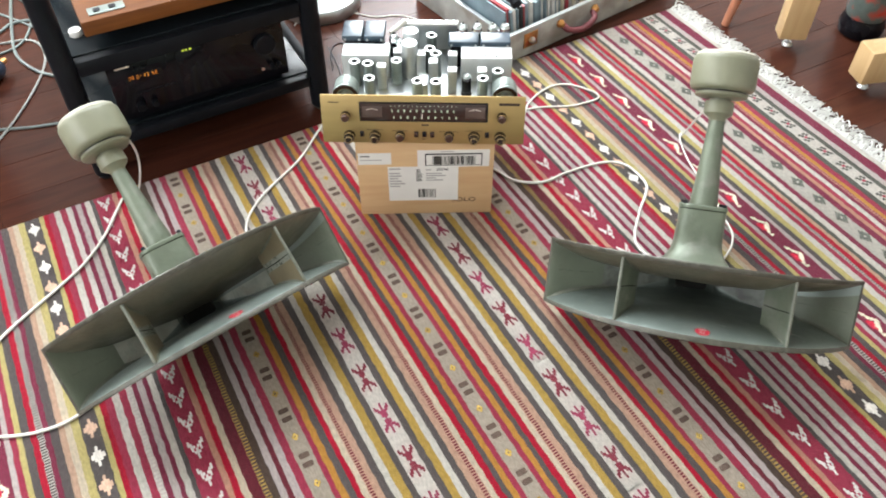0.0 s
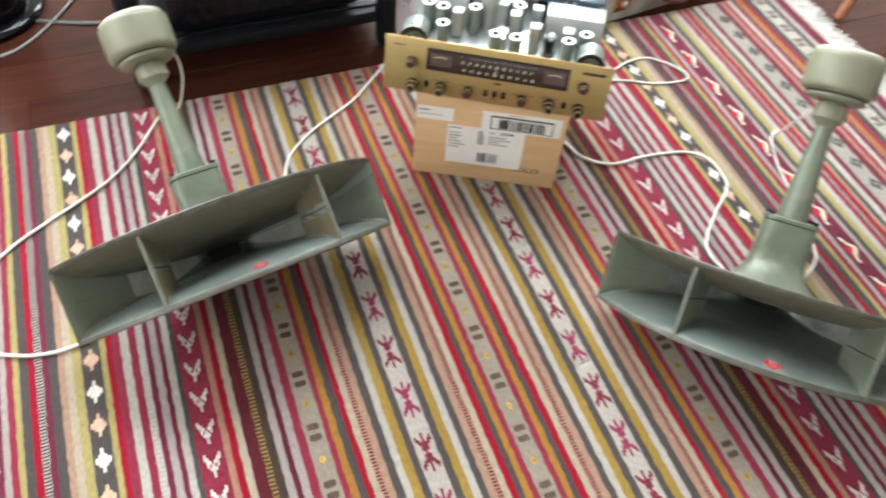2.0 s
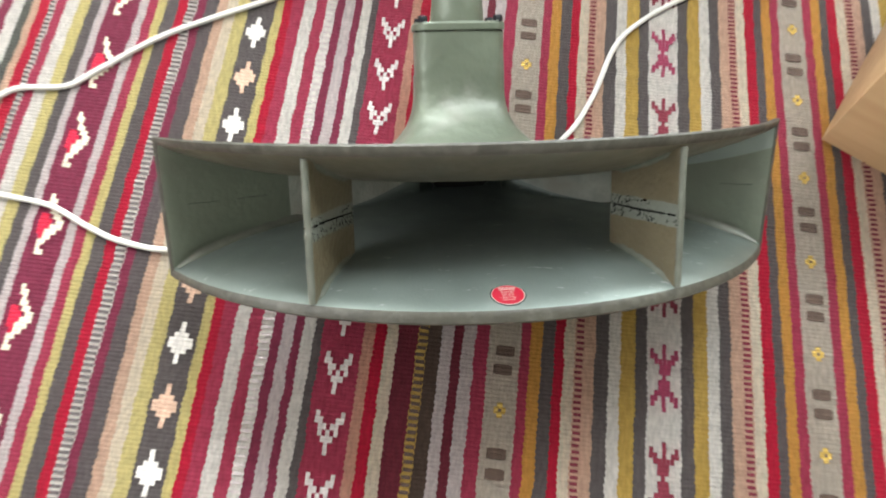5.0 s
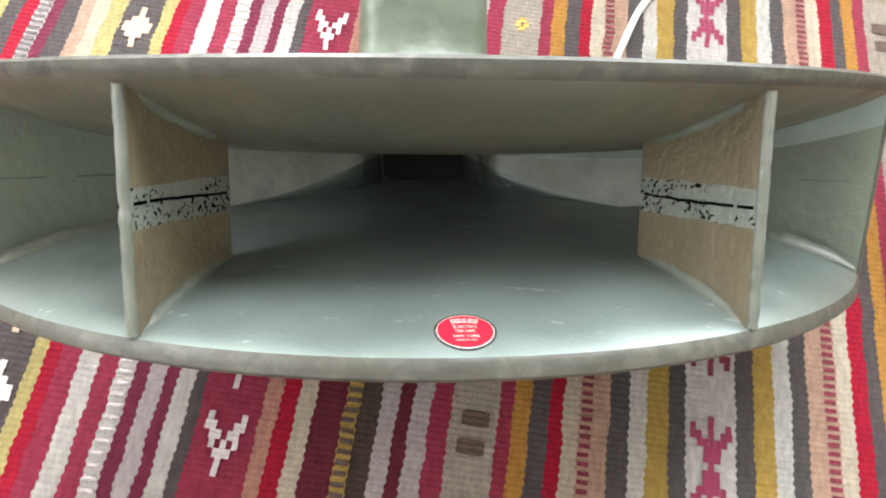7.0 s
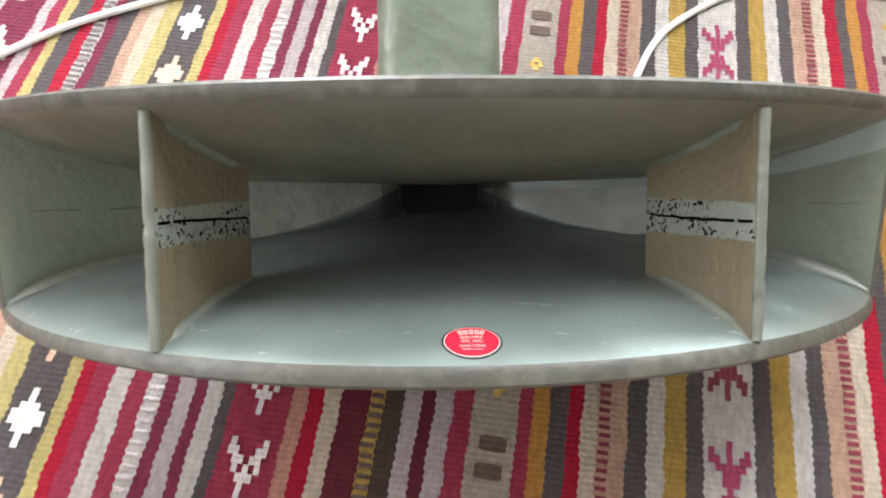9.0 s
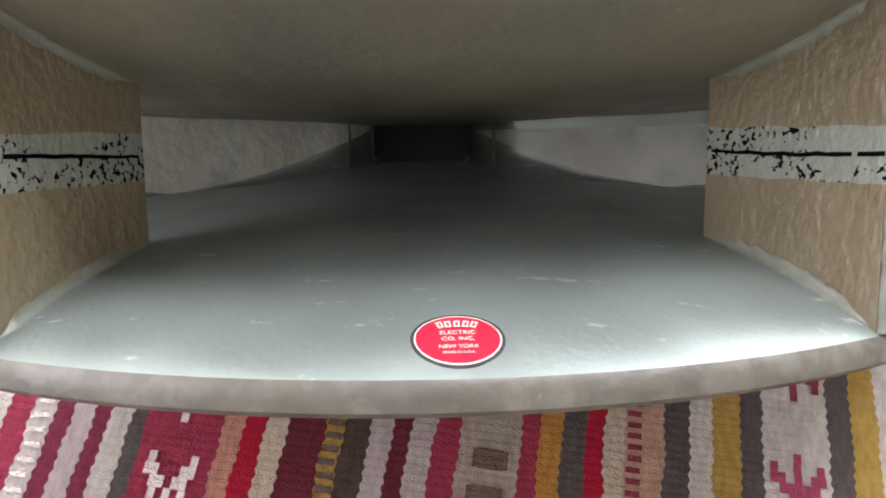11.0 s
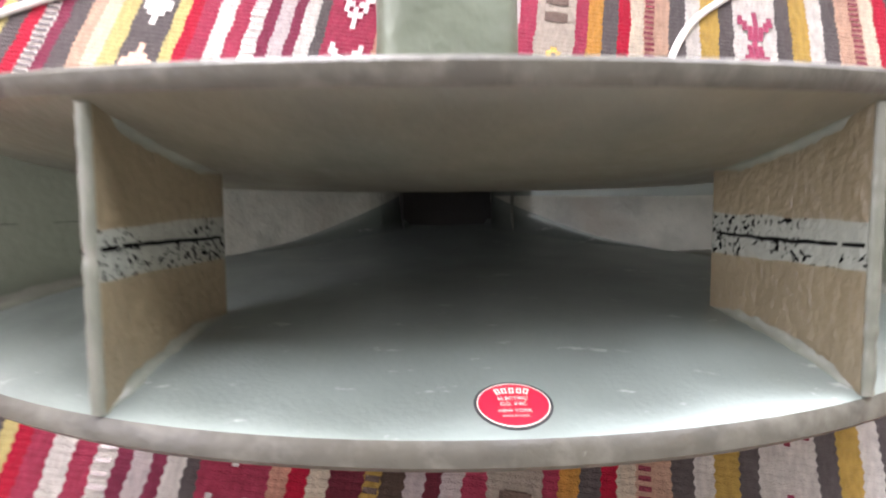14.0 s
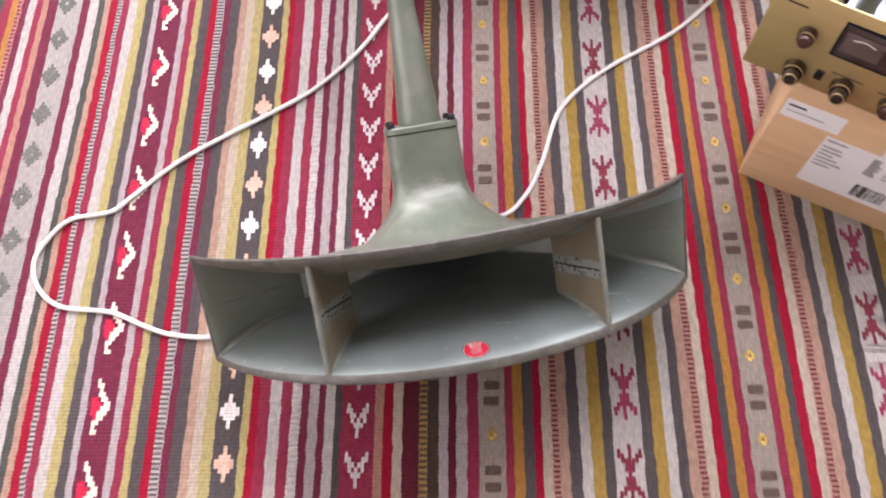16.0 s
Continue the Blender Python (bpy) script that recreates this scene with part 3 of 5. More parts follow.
def mouth_ring(r, out, low=0.0):
    """A closed loop round the flare at radius r, moved outwards by out (the lower side by low more)."""
    h, hu = half_height(r) + out, upper_height(r) + out
    t = SPREAD + out / max(r, 0.06)
    ring = []

    def put(a, z):
        slant = 0.0085 * (z / 0.062) * (a / SPREAD) ** 2 * (r / RMOUTH) ** 2
        if z < 0:
            z -= low * (1 - 0.85 * min(1.0, abs(a) / SPREAD) ** 2)
        elif z > 0.6 * hu:
            z += 0.8 * low * (1 - 0.6 * min(1.0, abs(a) / SPREAD) ** 2)
        ring.append((r * math.sin(a), RC + r * math.cos(a) + slant, 0.003 + z))

    for i in range(ARC + 1):
        put(-t + 2 * t * i / ARC, -h)
    for i in range(1, 6):
        put(t, -h + (h + hu) * i / 6)
    for i in range(ARC + 1):
        put(t - 2 * t * i / ARC, hu)
    for i in range(1, 6):
        put(-t, hu - (h + hu) * i / 6)
    return ring


def oval(cm, z, w, d, n=32, p=2.6):
    ring = []
    for i in range(n):
        a = 2 * math.pi * i / n
        c, s = math.cos(a), math.sin(a)
        ring.append((w * math.copysign(abs(c) ** (2 / p), c), cm + d * math.copysign(abs(s) ** (2 / p), s), z))
    return ring


def fillet(angle, e, zs, o, size, r0=0.228):
    """A lumpy concave bead along a plate at angle(r), on side e, against the upper or lower face of the flare."""
    rings = []
    for i in range(41):
        r = r0 + (RMOUTH - 0.0045 - r0) * i / 40
        a = angle(r)
        k = size * min(1.0, 0.04 + i / 10, 0.4 + (40 - i) / 8) * (1 + 0.30 * noise.noise((i * 0.45, a * 3, zs + 2 * e)) + 0.14 * noise.noise((i * 1.3, a * 5, zs)))
        zf = (half_height(r) if zs < 0 else upper_height(r)) + 0.0006
        prof = [(o - 0.0008, zf)] + [(o + k - k * math.cos(t), zf - k + k * math.sin(t)) for t in (radians(q) for q in (0, 15, 30, 45, 60, 75, 90))]
        ring = []
        for c, z in prof:
            c *= e
            ring.append((math.sin(a) * r + math.cos(a) * c, RC + math.cos(a) * r - math.sin(a) * c, 0.003 + zs * z))
        rings.append(ring)
    return loft(rings, True, True, True)


def make_horn(m, scale, label, walls=RAW, plate=FLAKED):
    horn = thing("horn_loudspeaker", m, label, "loudspeaker", "pair of horns on the rug")
    horn.scale = (scale,) * 3
    radii = [RTHROAT + (RMOUTH - RTHROAT) * i / 24 for i in range(25)]
    inner = loft([mouth_ring(r, 0) for r in radii[:-1]] + [mouth_ring(RMOUTH - 0.004, 0), mouth_ring(RMOUTH + 0.0005, 0.0006)])
    inner.faces.ensure_lookup_table()
    n_ring = 2 * (ARC + 1) + 10
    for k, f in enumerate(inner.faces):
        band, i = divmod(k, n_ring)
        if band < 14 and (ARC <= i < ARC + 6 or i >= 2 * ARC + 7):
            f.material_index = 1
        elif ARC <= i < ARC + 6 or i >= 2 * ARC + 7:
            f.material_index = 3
        # upper face takes the paint with rug bounce in its colour
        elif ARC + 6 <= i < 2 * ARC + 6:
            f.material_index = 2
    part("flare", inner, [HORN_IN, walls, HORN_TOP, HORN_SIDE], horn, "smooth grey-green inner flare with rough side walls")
    # duct that turns up into the neck
    duct = [((-0.0965, -0.0135), (-0.0965, 0.020)), ((-0.106, -0.009), (-0.0965, 0.022)), ((-0.120, 0.012), (-0.098, 0.026)), ((-0.128, 0.036), (-0.094, 0.032)), ((-0.130, 0.14), (-0.086, 0.14))]
    # the throat's shade is in its dark colour
    part("throat", loft([[(-w, *lo), (w, *lo), (w, *hi), (-w, *hi)] for w, (lo, hi) in zip((0.0275, 0.0285, 0.030, 0.030, 0.030), duct)], True, False, True), THROAT_SHADE_SEAM, horn, "throat turning up into the neck, shade painted in as a dark colour")
    elbow = [((-0.0945, -0.0155), (-0.0945, 0.0225)), ((-0.107, -0.0105), (-0.0955, 0.0245)), ((-0.1222, 0.0115), (-0.097, 0.0285)), ((-0.131, 0.036), (-0.096, 0.0345))]
    part("elbow", loft([[(-0.0415, *lo), (0.0415, *lo), (0.0415, *hi), (-0.0415, *hi)] for lo, hi in elbow]), HORN, horn, "bent sheet-metal elbow")
    lip = [(RMOUTH + 0.0005, 0.0006, 0), (RMOUTH + 0.0018, 0.0014, 0.0003), (RMOUTH + 0.0028, 0.0030, 0.0016), (RMOUTH + 0.0030, 0.0044, 0.0030), (RMOUTH + 0.0016, 0.0057, 0.0042), (RMOUTH - 0.0010, 0.0064, 0.0046), (RMOUTH - 0.005, 0.0066, 0.0044), (RMOUTH - 0.009, 0.0064, 0.0036), (RMOUTH - 0.013, 0.0058, 0.0025)]
    rings = [mouth_ring(r, o, w) for r, o, w in lip]
    part("lip", loft(rings), HORN_LIP, horn, "rounded rim with rubbed paint")
    outer = loft([mouth_ring(RMOUTH - 0.013, 0.0058, 0.0025)] + [mouth_ring(r, 0.0055) for r in reversed(radii[:-2])])
    part("shell", outer, HORN, horn)
    # dividers with a cracked seam
    for s in (-1, 1):
        half = 0.0021
        bm = bmesh.new()
        cols_ = []
        for r in [0.228 + (RMOUTH - 0.002 - 0.228) * i / 10 for i in range(11)]:
            lo, hi = -half_height(r) - 0.002, upper_height(r) + 0.002
            th_ = half * (1.0 + 0.5 * (r > 0.29))
            a = divider_angle(s, r)
            px, pm = Vector((math.sin(a), math.cos(a))), Vector((math.cos(a), -math.sin(a)))
            cols_.append([(px.x * r + pm.x * e * th_, RC + px.y * r + pm.y * e * th_, 0.003 + z) for e, z in ((-1, lo), (-1, lo / 3), (-1, hi / 3), (-1, hi), (0, hi), (1, hi), (1, hi / 3), (1, lo / 3), (1, lo), (0, lo))])
        loft(cols_, True, True, True, bm)
        div = part("divider", bm, plate, horn, "divider plate with a cracked seam")
        # rounded front edge, a little uneven
        re = RMOUTH - 0.0016
        lo, hi = -half_height(re), upper_height(re)
        a = divider_angle(s, re)
        strip = lathe([(0.0029 + 0.0006 * noise.noise((k * 0.5, s, 7)) + 0.0003 * noise.noise((k * 1.7, s, 3)), 0.003 + lo - 0.001 + (hi - lo + 0.0005) * k / 40) for k in range(41)], 12, (math.sin(a) * re, RC + math.cos(a) * re, 0))
        part("edge_strip", strip, WELD, div, "rounded front edge in worn olive paint")
        bm = bmesh.new()
        for e in (-1, 1):
            rings = []
            for i in range(21):
                r = (0.233 if e * s > 0 else 0.2305) + (RMOUTH - 0.0015 - 0.232) * i / 20
                a = divider_angle(s, r)
                o = e * (half * (1.0 + 0.5 * (r > 0.29)))
                z = 0.003 + 0.0014 * math.sin(i / 9 + 0.6 * e) * s + 0.0005 * noise.noise((i * 0.5, s, e))
                w = 0.00072 * (0.75 + 0.25 * min(1, i / 8)) + 0.0002 * noise.noise((i * 0.9, s, 5 + e))
                rings.append([(math.sin(a) * r + math.cos(a) * (o + q * e), RC + math.cos(a) * r - math.sin(a) * (o + q * e), z + k) for q, k in ((-0.0006, -w), (0.0003, -w), (0.0003, w), (-0.0006, w))])
            loft(rings, True, True, True, bm)
        part("crack", bm, GAP, div, "black open crack", smooth=False)
        # lumpy filler where divider and flare meet
        for zs in (-1, 1):
            for e in (-1, 1):
                part("filler_bead", fillet(lambda r, s=s: divider_angle(s, r), e, zs, half * 1.2, 0.0040), WELD, div, "lumpy painted filler bead")
    for s in (-1, 1):
        part("corner_filler", fillet(lambda r, s=s: s * SPREAD, -s, -1, 0.0, 0.0062, 0.15), WELD, horn)
    # swept corners that lead into the throat
    for s in (-1, 1):
        rings = []
        for i in range(15):
            r = 0.035 + 0.115 * i / 14
            k = 0.019 * (1 - i / 14.5) ** 1.5
            zf, a = half_height(r) + 0.0004, s * SPREAD
            prof = [(-0.0006, zf)] + [(k - k * math.cos(t), zf - k + k * math.sin(t)) for t in (radians(q) for q in range(0, 91, 10))]
            rings.append([(math.sin(a) * r - s * math.cos(a) * c, RC + math.cos(a) * r + s * math.sin(a) * c, 0.003 - z) for c, z in prof])
        part("throat_corner", loft(rings, True, True, True), HORN_IN, horn)
    # seams along the middle of the outer walls
    for s, s_ in ((-1, 0.205), (-1, 0.262), (1, 0.212), (1, 0.256)):
        pts = [(s * math.sin(SPREAD) * r * 0.9985, RC + math.cos(SPREAD) * r, 0.003 + 0.0008 * noise.noise((r * 60, s, 2))) for r in [s_ + 0.028 * i / 5 for i in range(6)]]
        part("wall_seam", tube(pts, 0.0002, 5, 2), THROAT_SHADE_SEAM, horn, "thin dark seam")
    # neck that widens into the back of the flare
    NM = -0.107
    rings = []
    for i in range(15):
        z = 0.0285 + 0.1145 * i / 14
        ring = oval(NM, z, 0.0432, 0.034 - 0.0055 * (i == 0), 48, 4.2)
        rings.append([(x * (1 + 0.022 * noise.noise((x * 22, y * 22, z * 26))), NM + (y - NM) * (1 + 0.05 * noise.noise((x * 24, z * 22, y * 10))), z_) for x, y, z_ in ring])
    part("neck_box", loft(rings, True, False, True), HORN, horn, "rounded sheet-metal neck")
    bell = []
    for t in [i / 12 for i in range(13)]:
        z = 0.020 + 0.082 * t
        k = (1 - t) ** 3.4
        ring = oval(NM + 0.086 * k, z, 0.0436 + 0.058 * k, 0.0352 + 0.092 * k, 48, 4.2 - 2.1 * k ** 0.5)
        bell.append([(x, y, max(z, 0.003 + upper_height(min(RMOUTH, math.hypot(x, y - RC))) + 0.0046)) for x, y, z in ring])
    part("bell", loft(bell), HORN, horn, "flared bell behind the mouth")
    fl = loft([oval(NM, 0.1443, 0.0430, 0.0350, 48, 4.6), oval(NM, 0.1450, 0.0438, 0.0358, 48, 4.6), oval(NM, 0.1505, 0.0438, 0.0358, 48, 4.6), oval(NM, 0.1520, 0.0425, 0.0345, 48, 4.6)], True, True, True)
    part("flange", fl, HORN, horn, "flat joining flange")
    gap = loft([oval(NM, 0.1420, 0.0418, 0.0338, 48, 4.4), oval(NM, 0.1446, 0.0418, 0.0338, 48, 4.4)], True, True, True)
    part("joint_gap", gap, GAP, horn, "dark joint under the flange")
    for sx in (-1, 1):
        for sm in (-1, 1):
            b = lathe([(0.0046, 0.1518), (0.0046, 0.1565), (0.0036, 0.1578)], 6, (sx * 0.0355, NM + sm * 0.027, 0))
            part("bolt", b, BLACK, horn, "black hexagon bolt")
    part("pipe", lathe([(0.0255, 0.148), (0.0258, 0.153), (0.0243, 0.175), (0.0200, 0.225), (0.0165, 0.275), (0.0142, 0.312), (0.0145, 0.322)], 36, (0, NM, 0)), HORN, horn, "tapering round pipe")
    part("collar", lathe([(0.0140, 0.310), (0.0160, 0.316), (0.024, 0.322), (0.0265, 0.325), (0.0265, 0.3445), (0.0255, 0.347), (0.020, 0.3475), (0.020, 0.354)], 36, (0, NM, 0)), HORN_DRV, horn, "threaded collar")
    D = 0.84
    drv = part("driver", lathe([(r * D, z) for r, z in ((0.030, 0.352), (0.047, 0.353), (0.054, 0.355), (0.0565, 0.3575), (0.0565, 0.3615), (0.052, 0.363), (0.052, 0.3645), (0.0615, 0.3655), (0.067, 0.368), (0.0695, 0.372), (0.0705, 0.378), (0.0705, 0.419), (0.0695, 0.425), (0.066, 0.4285))], 56, (0, NM, 0)), HORN_DRV, horn, "round compression driver housing")
    part("driver_cap", lathe([(r * D, z) for r, z in ((0.0655, 0.4282), (0.065, 0.432), (0.060, 0.4355), (0.045, 0.4375), (0.010, 0.438))], 48, (0, NM, 0)), HORN_CAP, drv, "paler domed rear cover")
    part("groove", lathe([(0.0535 * D, 0.3628), (0.0535 * D, 0.3648)], 48, (0, NM, 0)), INK, drv)
    part("terminal_plate", box(-0.016, NM - 0.052, 0.357, 0.016, NM - 0.040, 0.3648, 0.001), BLACK, drv, "black terminal plate")
    # oval maker's sticker on the lower surface
    r_s = 0.2880
    slope = (half_height(r_s + 0.006) - half_height(r_s - 0.006)) / 0.012
    at = Matrix.Translation((0.0, RC + r_s, 0.003 - half_height(r_s) + 0.0003)) @ Matrix(((-1, 0, 0, 0), (0, -1, 0, 0), (0, 0, 1, 0), (0, 0, 0, 1))) @ Matrix.Rotation(math.atan(slope), 4, "X")
    at = at @ Matrix.Translation((0.0035, 0, 0))

    def disc(rx, ry, up):
        """An oval of paper that follows the curved face."""
        rings = []
        for k in (0.02, 0.25, 0.5, 0.75, 1.0):
            ring = []
            for i in range(48):
                q = at @ Vector((k * rx * math.cos(i * math.pi / 24), k * ry * math.sin(i * math.pi / 24), 0))
                ring.append((q.x, q.y, 0.003 - half_height(math.hypot(q.x, q.y - RC)) + 0.00012 + up))
            rings.append(ring)
        rings.append([(x, y, z - 0.0003) for x, y, z in rings[-1]])
        return loft(rings, True, True, False)

    st = part("sticker", disc(0.0131, 0.0119, 0.0), INK, horn, "oval red maker's sticker with black rim")
    part("sticker_ring", disc(0.0121, 0.0109, 0.00008), WHITEINK, st)
    part("sticker_face", disc(0.0117, 0.0104, 0.00016), STICKER, st, "red face with white lettering")
    bm = bmesh.new()
    for i in range(5):
        a = (i - 2) * 0.30
        m_ = at @ Matrix.Translation((0.0098 * math.sin(a) * 0.86, 0.0036 + 0.0026 * math.cos(a), 0.00026)) @ Matrix.Rotation(-a * 0.55, 4, "Z")
        for x, y, w, h in ((-0.0006, 0, 0.0005, 0.0026), (0.0006, 0, 0.0004, 0.0026), (0, 0.0011, 0.0018, 0.0005), (0, -0.0011, 0.0018, 0.0005)):
            bmesh.ops.create_cube(bm, size=1, matrix=m_ @ Matrix.Translation((x, y, 0)) @ Matrix.Diagonal((w, h, 0.0001, 1)))
    part("sticker_name_bar", bm, WHITEINK, st, "cream bars of the maker's name in an arch")
    for text, size, dy in (("ELECTRIC", 0.0021, 0.0020), ("CO. INC.", 0.0021, -0.0008), ("NEW YORK", 0.0019, -0.0042), ("MADE IN U.S.A.", 0.0012, -0.0067)):
        writing("sticker_line", text, size * 1.1, WHITEINK, st, at @ Matrix.Translation((0, dy, 0.00036)), 0.00004)
    return horn


def frame_pose(o, w, m, v):
    """Local x runs against w; m and v are the mouth's and the neck's directions."""
    r = Matrix((tuple(-c for c in w), m, v)).transposed().to_4x4()
    return Matrix.Translation(o) @ r


make_horn(frame_pose((-0.4931, -0.0542, 0.0936), (0.9841, 0.1781, -0.0167), (0.1173, -0.5718, 0.8122), (-0.1351, 0.8008, 0.5835)), 1.0,
          "grey-green painted cobra horn loudspeaker resting near the shelf stand")
make_horn(frame_pose((0.2960, -0.4365, 0.0800), (0.7336, -0.6781, 0.0510), (-0.5301, -0.5233, 0.6675), (0.4257, 0.5164, 0.7431)), 1.018,
          "grey-green painted cobra horn loudspeaker resting near the fringed end", RAWGREEN, HORN)

# ---------------------------------------------------------------- wooden box and its labels
AT = pose(-0.0075, 0.0465, 0, 0, 0, -27.4)
crate = thing("wooden_box", AT @ pose(0, 0, 0.0008), "pale plywood box with paper labels standing on the rug", "box")
BW, BH, BD = 0.140, 0.198, 0.20
part("front_board", box(-BW + 0.007, 0, 0, BW, 0.009, BH, 0.0012), PLY, crate)
part("back_board", box(-BW + 0.007, BD - 0.009, 0, BW, BD, BH, 0.0012), PLY, crate)
for s in (-1, 1):
    part("side_board", box(s * BW + 0.007 * (s < 0), 0.0092, 0, s * (BW - 0.009) + 0.007 * (s < 0), BD - 0.0092, BH, 0.001), PLY, crate)
part("top_board", box(-BW + 0.0162, 0.0092, BH - 0.012, BW - 0.0092, BD - 0.0092, BH - 0.003, 0.001), PLY, crate)
part("bottom_board", box(-BW + 0.0162, 0.0092, 0.0, BW - 0.0092, BD - 0.0092, 0.009, 0.001), PLY, crate)


def front(cx, cy):
    return (cx - 444) / 548 * 2 * BW, (828 - cy) / 280 * BH


def label_at(name, x0, y0, x1, y1, parent, material=PAPER, up=0.0):
    (a, d), (c, b) = front(x0, y0), front(x1, y1)
    return part(name, box(a, -0.0003 - up, b, c, -0.0001 + 0.0002, d), material, parent, smooth=False)


def bars(name, x0, y0, x1, y1, n, parent, material=INK, up=0.0004, fill=0.55):
    """Upright bars of uneven width, as of a barcode."""
    bm = bmesh.new()
    (a, d), (c, b) = front(x0, y0), front(x1, y1)
    step = (c - a) / n
    for i in range(n):
        w = step * random.choice((0.3, 0.5, 0.8)) * fill / 0.5
        box(a + i * step, -0.0002 - up, b, a + i * step + w, -0.0001, d, bm=bm)
    return part(name, bm, material, parent, smooth=False)


def lines(name, x0, y0, x1, y1, n, parent, material=GREYINK, up=0.0004):
    """Bars in place of small print."""
    bm = bmesh.new()
    (a, d), (c, b) = front(x0, y0), front(x1, y1)
    step = (d - b) / n
    for i in range(n):
        box(a, -0.0002 - up, d - i * step - step * 0.5, a + (c - a) * random.uniform(0.45, 1), -0.0001, d - i * step, bm=bm)
    return part(name, bm, material, parent, smooth=False)


l1 = label_at("paper_label", 190, 588, 318, 630, crate)
lines("print_bar", 198, 598, 250, 606, 1, l1, INK)
lines("print_bar", 198, 612, 300, 618, 1, l1)
l2 = label_at("paper_label", 420, 580, 700, 642, crate)
(a0, d0), (c0, b0) = front(450, 592), front(672, 637)
bm = bmesh.new()
for q in ((a0, b0, c0, b0 + 0.0015), (a0, d0 - 0.0035, c0, d0), (a0, b0, a0 + 0.002, d0), (c0 - 0.002, b0, c0, d0)):
    box(q[0], -0.0007, q[1], q[2], -0.0001, q[3], bm=bm)
part("barcode_frame", bm, INK, l2, smooth=False)
bars("barcode", 478, 602, 648, 633, 34, l2)["kind"] = "stuff"
lines("print_bar", 510, 584, 610, 590, 1, l2)
l3 = label_at("paper_label", 302, 640, 580, 772, crate, up=0.0004)
bars("barcode", 420, 726, 493, 760, 14, l3, up=0.0008)["kind"] = "stuff"
lines("print_bar", 308, 645, 372, 655, 1, l3, up=0.0008)
lines("print_bar", 308, 662, 372, 722, 6, l3, up=0.0008)
lines("print_bar", 413, 650, 440, 698, 9, l3, INK, up=0.0008)
lines("print_bar", 452, 664, 540, 698, 4, l3, up=0.0008)
lines("print_bar", 452, 650, 474, 658, 1, l3, up=0.0008)
UP = Matrix.Rotation(radians(90), 4, "X")
x_, z_ = front(517, 651)
writing("number", "00346", 0.0095, INK, l3, Matrix.Translation((x_, -0.0011, z_)) @ UP)
x_, z_ = front(603, 772)
writing("burnt_word", "SOLO", 0.0160, BROWNINK, crate, Matrix.Translation((x_, -0.0004, z_)) @ Matrix.Diagonal((1.25, 1, 1, 1)) @ UP)

# ---------------------------------------------------------------- valve receiver
rec = thing("valve_receiver", AT @ pose(0.147, -0.014, BH + 0.004, 0, 0, -2.5) @ pose(-0.147, 0, 0), "open-chassis vintage valve receiver with gold faceplate on a wooden box", "radio receiver")
DECK = 0.036
part("chassis", box(-0.168, 0.012, -0.003, 0.168, 0.285, DECK, 0.002), CHROME, rec, "bright plated steel chassis")
PT = Matrix.Rotation(radians(-13), 4, "X")
PW, PH = 0.1925, 0.099
panel = part("faceplate", moved(box(-PW, -0.003, 0, PW, 0, PH, 0.0012), PT), GOLD, rec, "brushed gold faceplate")


def onpanel(cx, cy):
    return (cx - 432) / 845 * 2 * PW, (540 - cy) / 192 * PH


def panel_box(name, x0, y0, x1, y1, out, material, parent, bevel=0.0):
    (a, d), (c, b) = onpanel(x0, y0), onpanel(x1, y1)
    return part(name, moved(box(a, -0.003 - out, b, c, -0.0028, d, bevel), PT), material, parent)


panel_box("window_bezel", 168, 374, 701, 451, 0.0012, SATIN, panel, 0.0005)
dial = panel_box("dial_glass", 174, 379, 695, 446, 0.0020, DIALGLASS, panel, 0.0004)
bm = bmesh.new()
for cy, n, x0, x1 in ((388, 16, 300, 570), (407, 11, 305, 560), (433, 10, 312, 570)):
    for i in range(n):
        (x, z) = onpanel(x0 + (x1 - x0) * i / (n - 1), cy)
        w, h = (0.0012, 0.0010) if n == 16 else (0.0019 * random.uniform(0.6, 1.1), 0.0052)
        box(x - w, -0.0054, z - h / 2, x + w * 0.6, -0.0048, z + h / 2, bm=bm)
part("dial_figure", moved(bm, PT), PALEGREEN, dial, "pale bars of dial figures", smooth=False)
(x, z) = onpanel(429, 428)
part("dial_pointer", moved(box(x - 0.0008, -0.0056, z - 0.005, x + 0.0008, -0.0048, z + 0.006), PT), WHITEINK, dial, smooth=False)
for cx in (222, 648):
    (x, z) = onpanel(cx, 412)
    part("tuning_meter", moved(box(x - 0.019, -0.0052, z - 0.011, x + 0.019, -0.0048, z + 0.011, 0.001), PT), mat("meter_face", (0.09, 0.06, 0.05), rough=0.2, vary=0.2), dial, "dim tuning meter")
    part("meter_arc", moved(tube([(x - 0.011, -0.0055, z + 0.004), (x, -0.0055, z + 0.0065), (x + 0.011, -0.0055, z + 0.004)], 0.0006, 5, 4), PT), WHITEINK, dial)
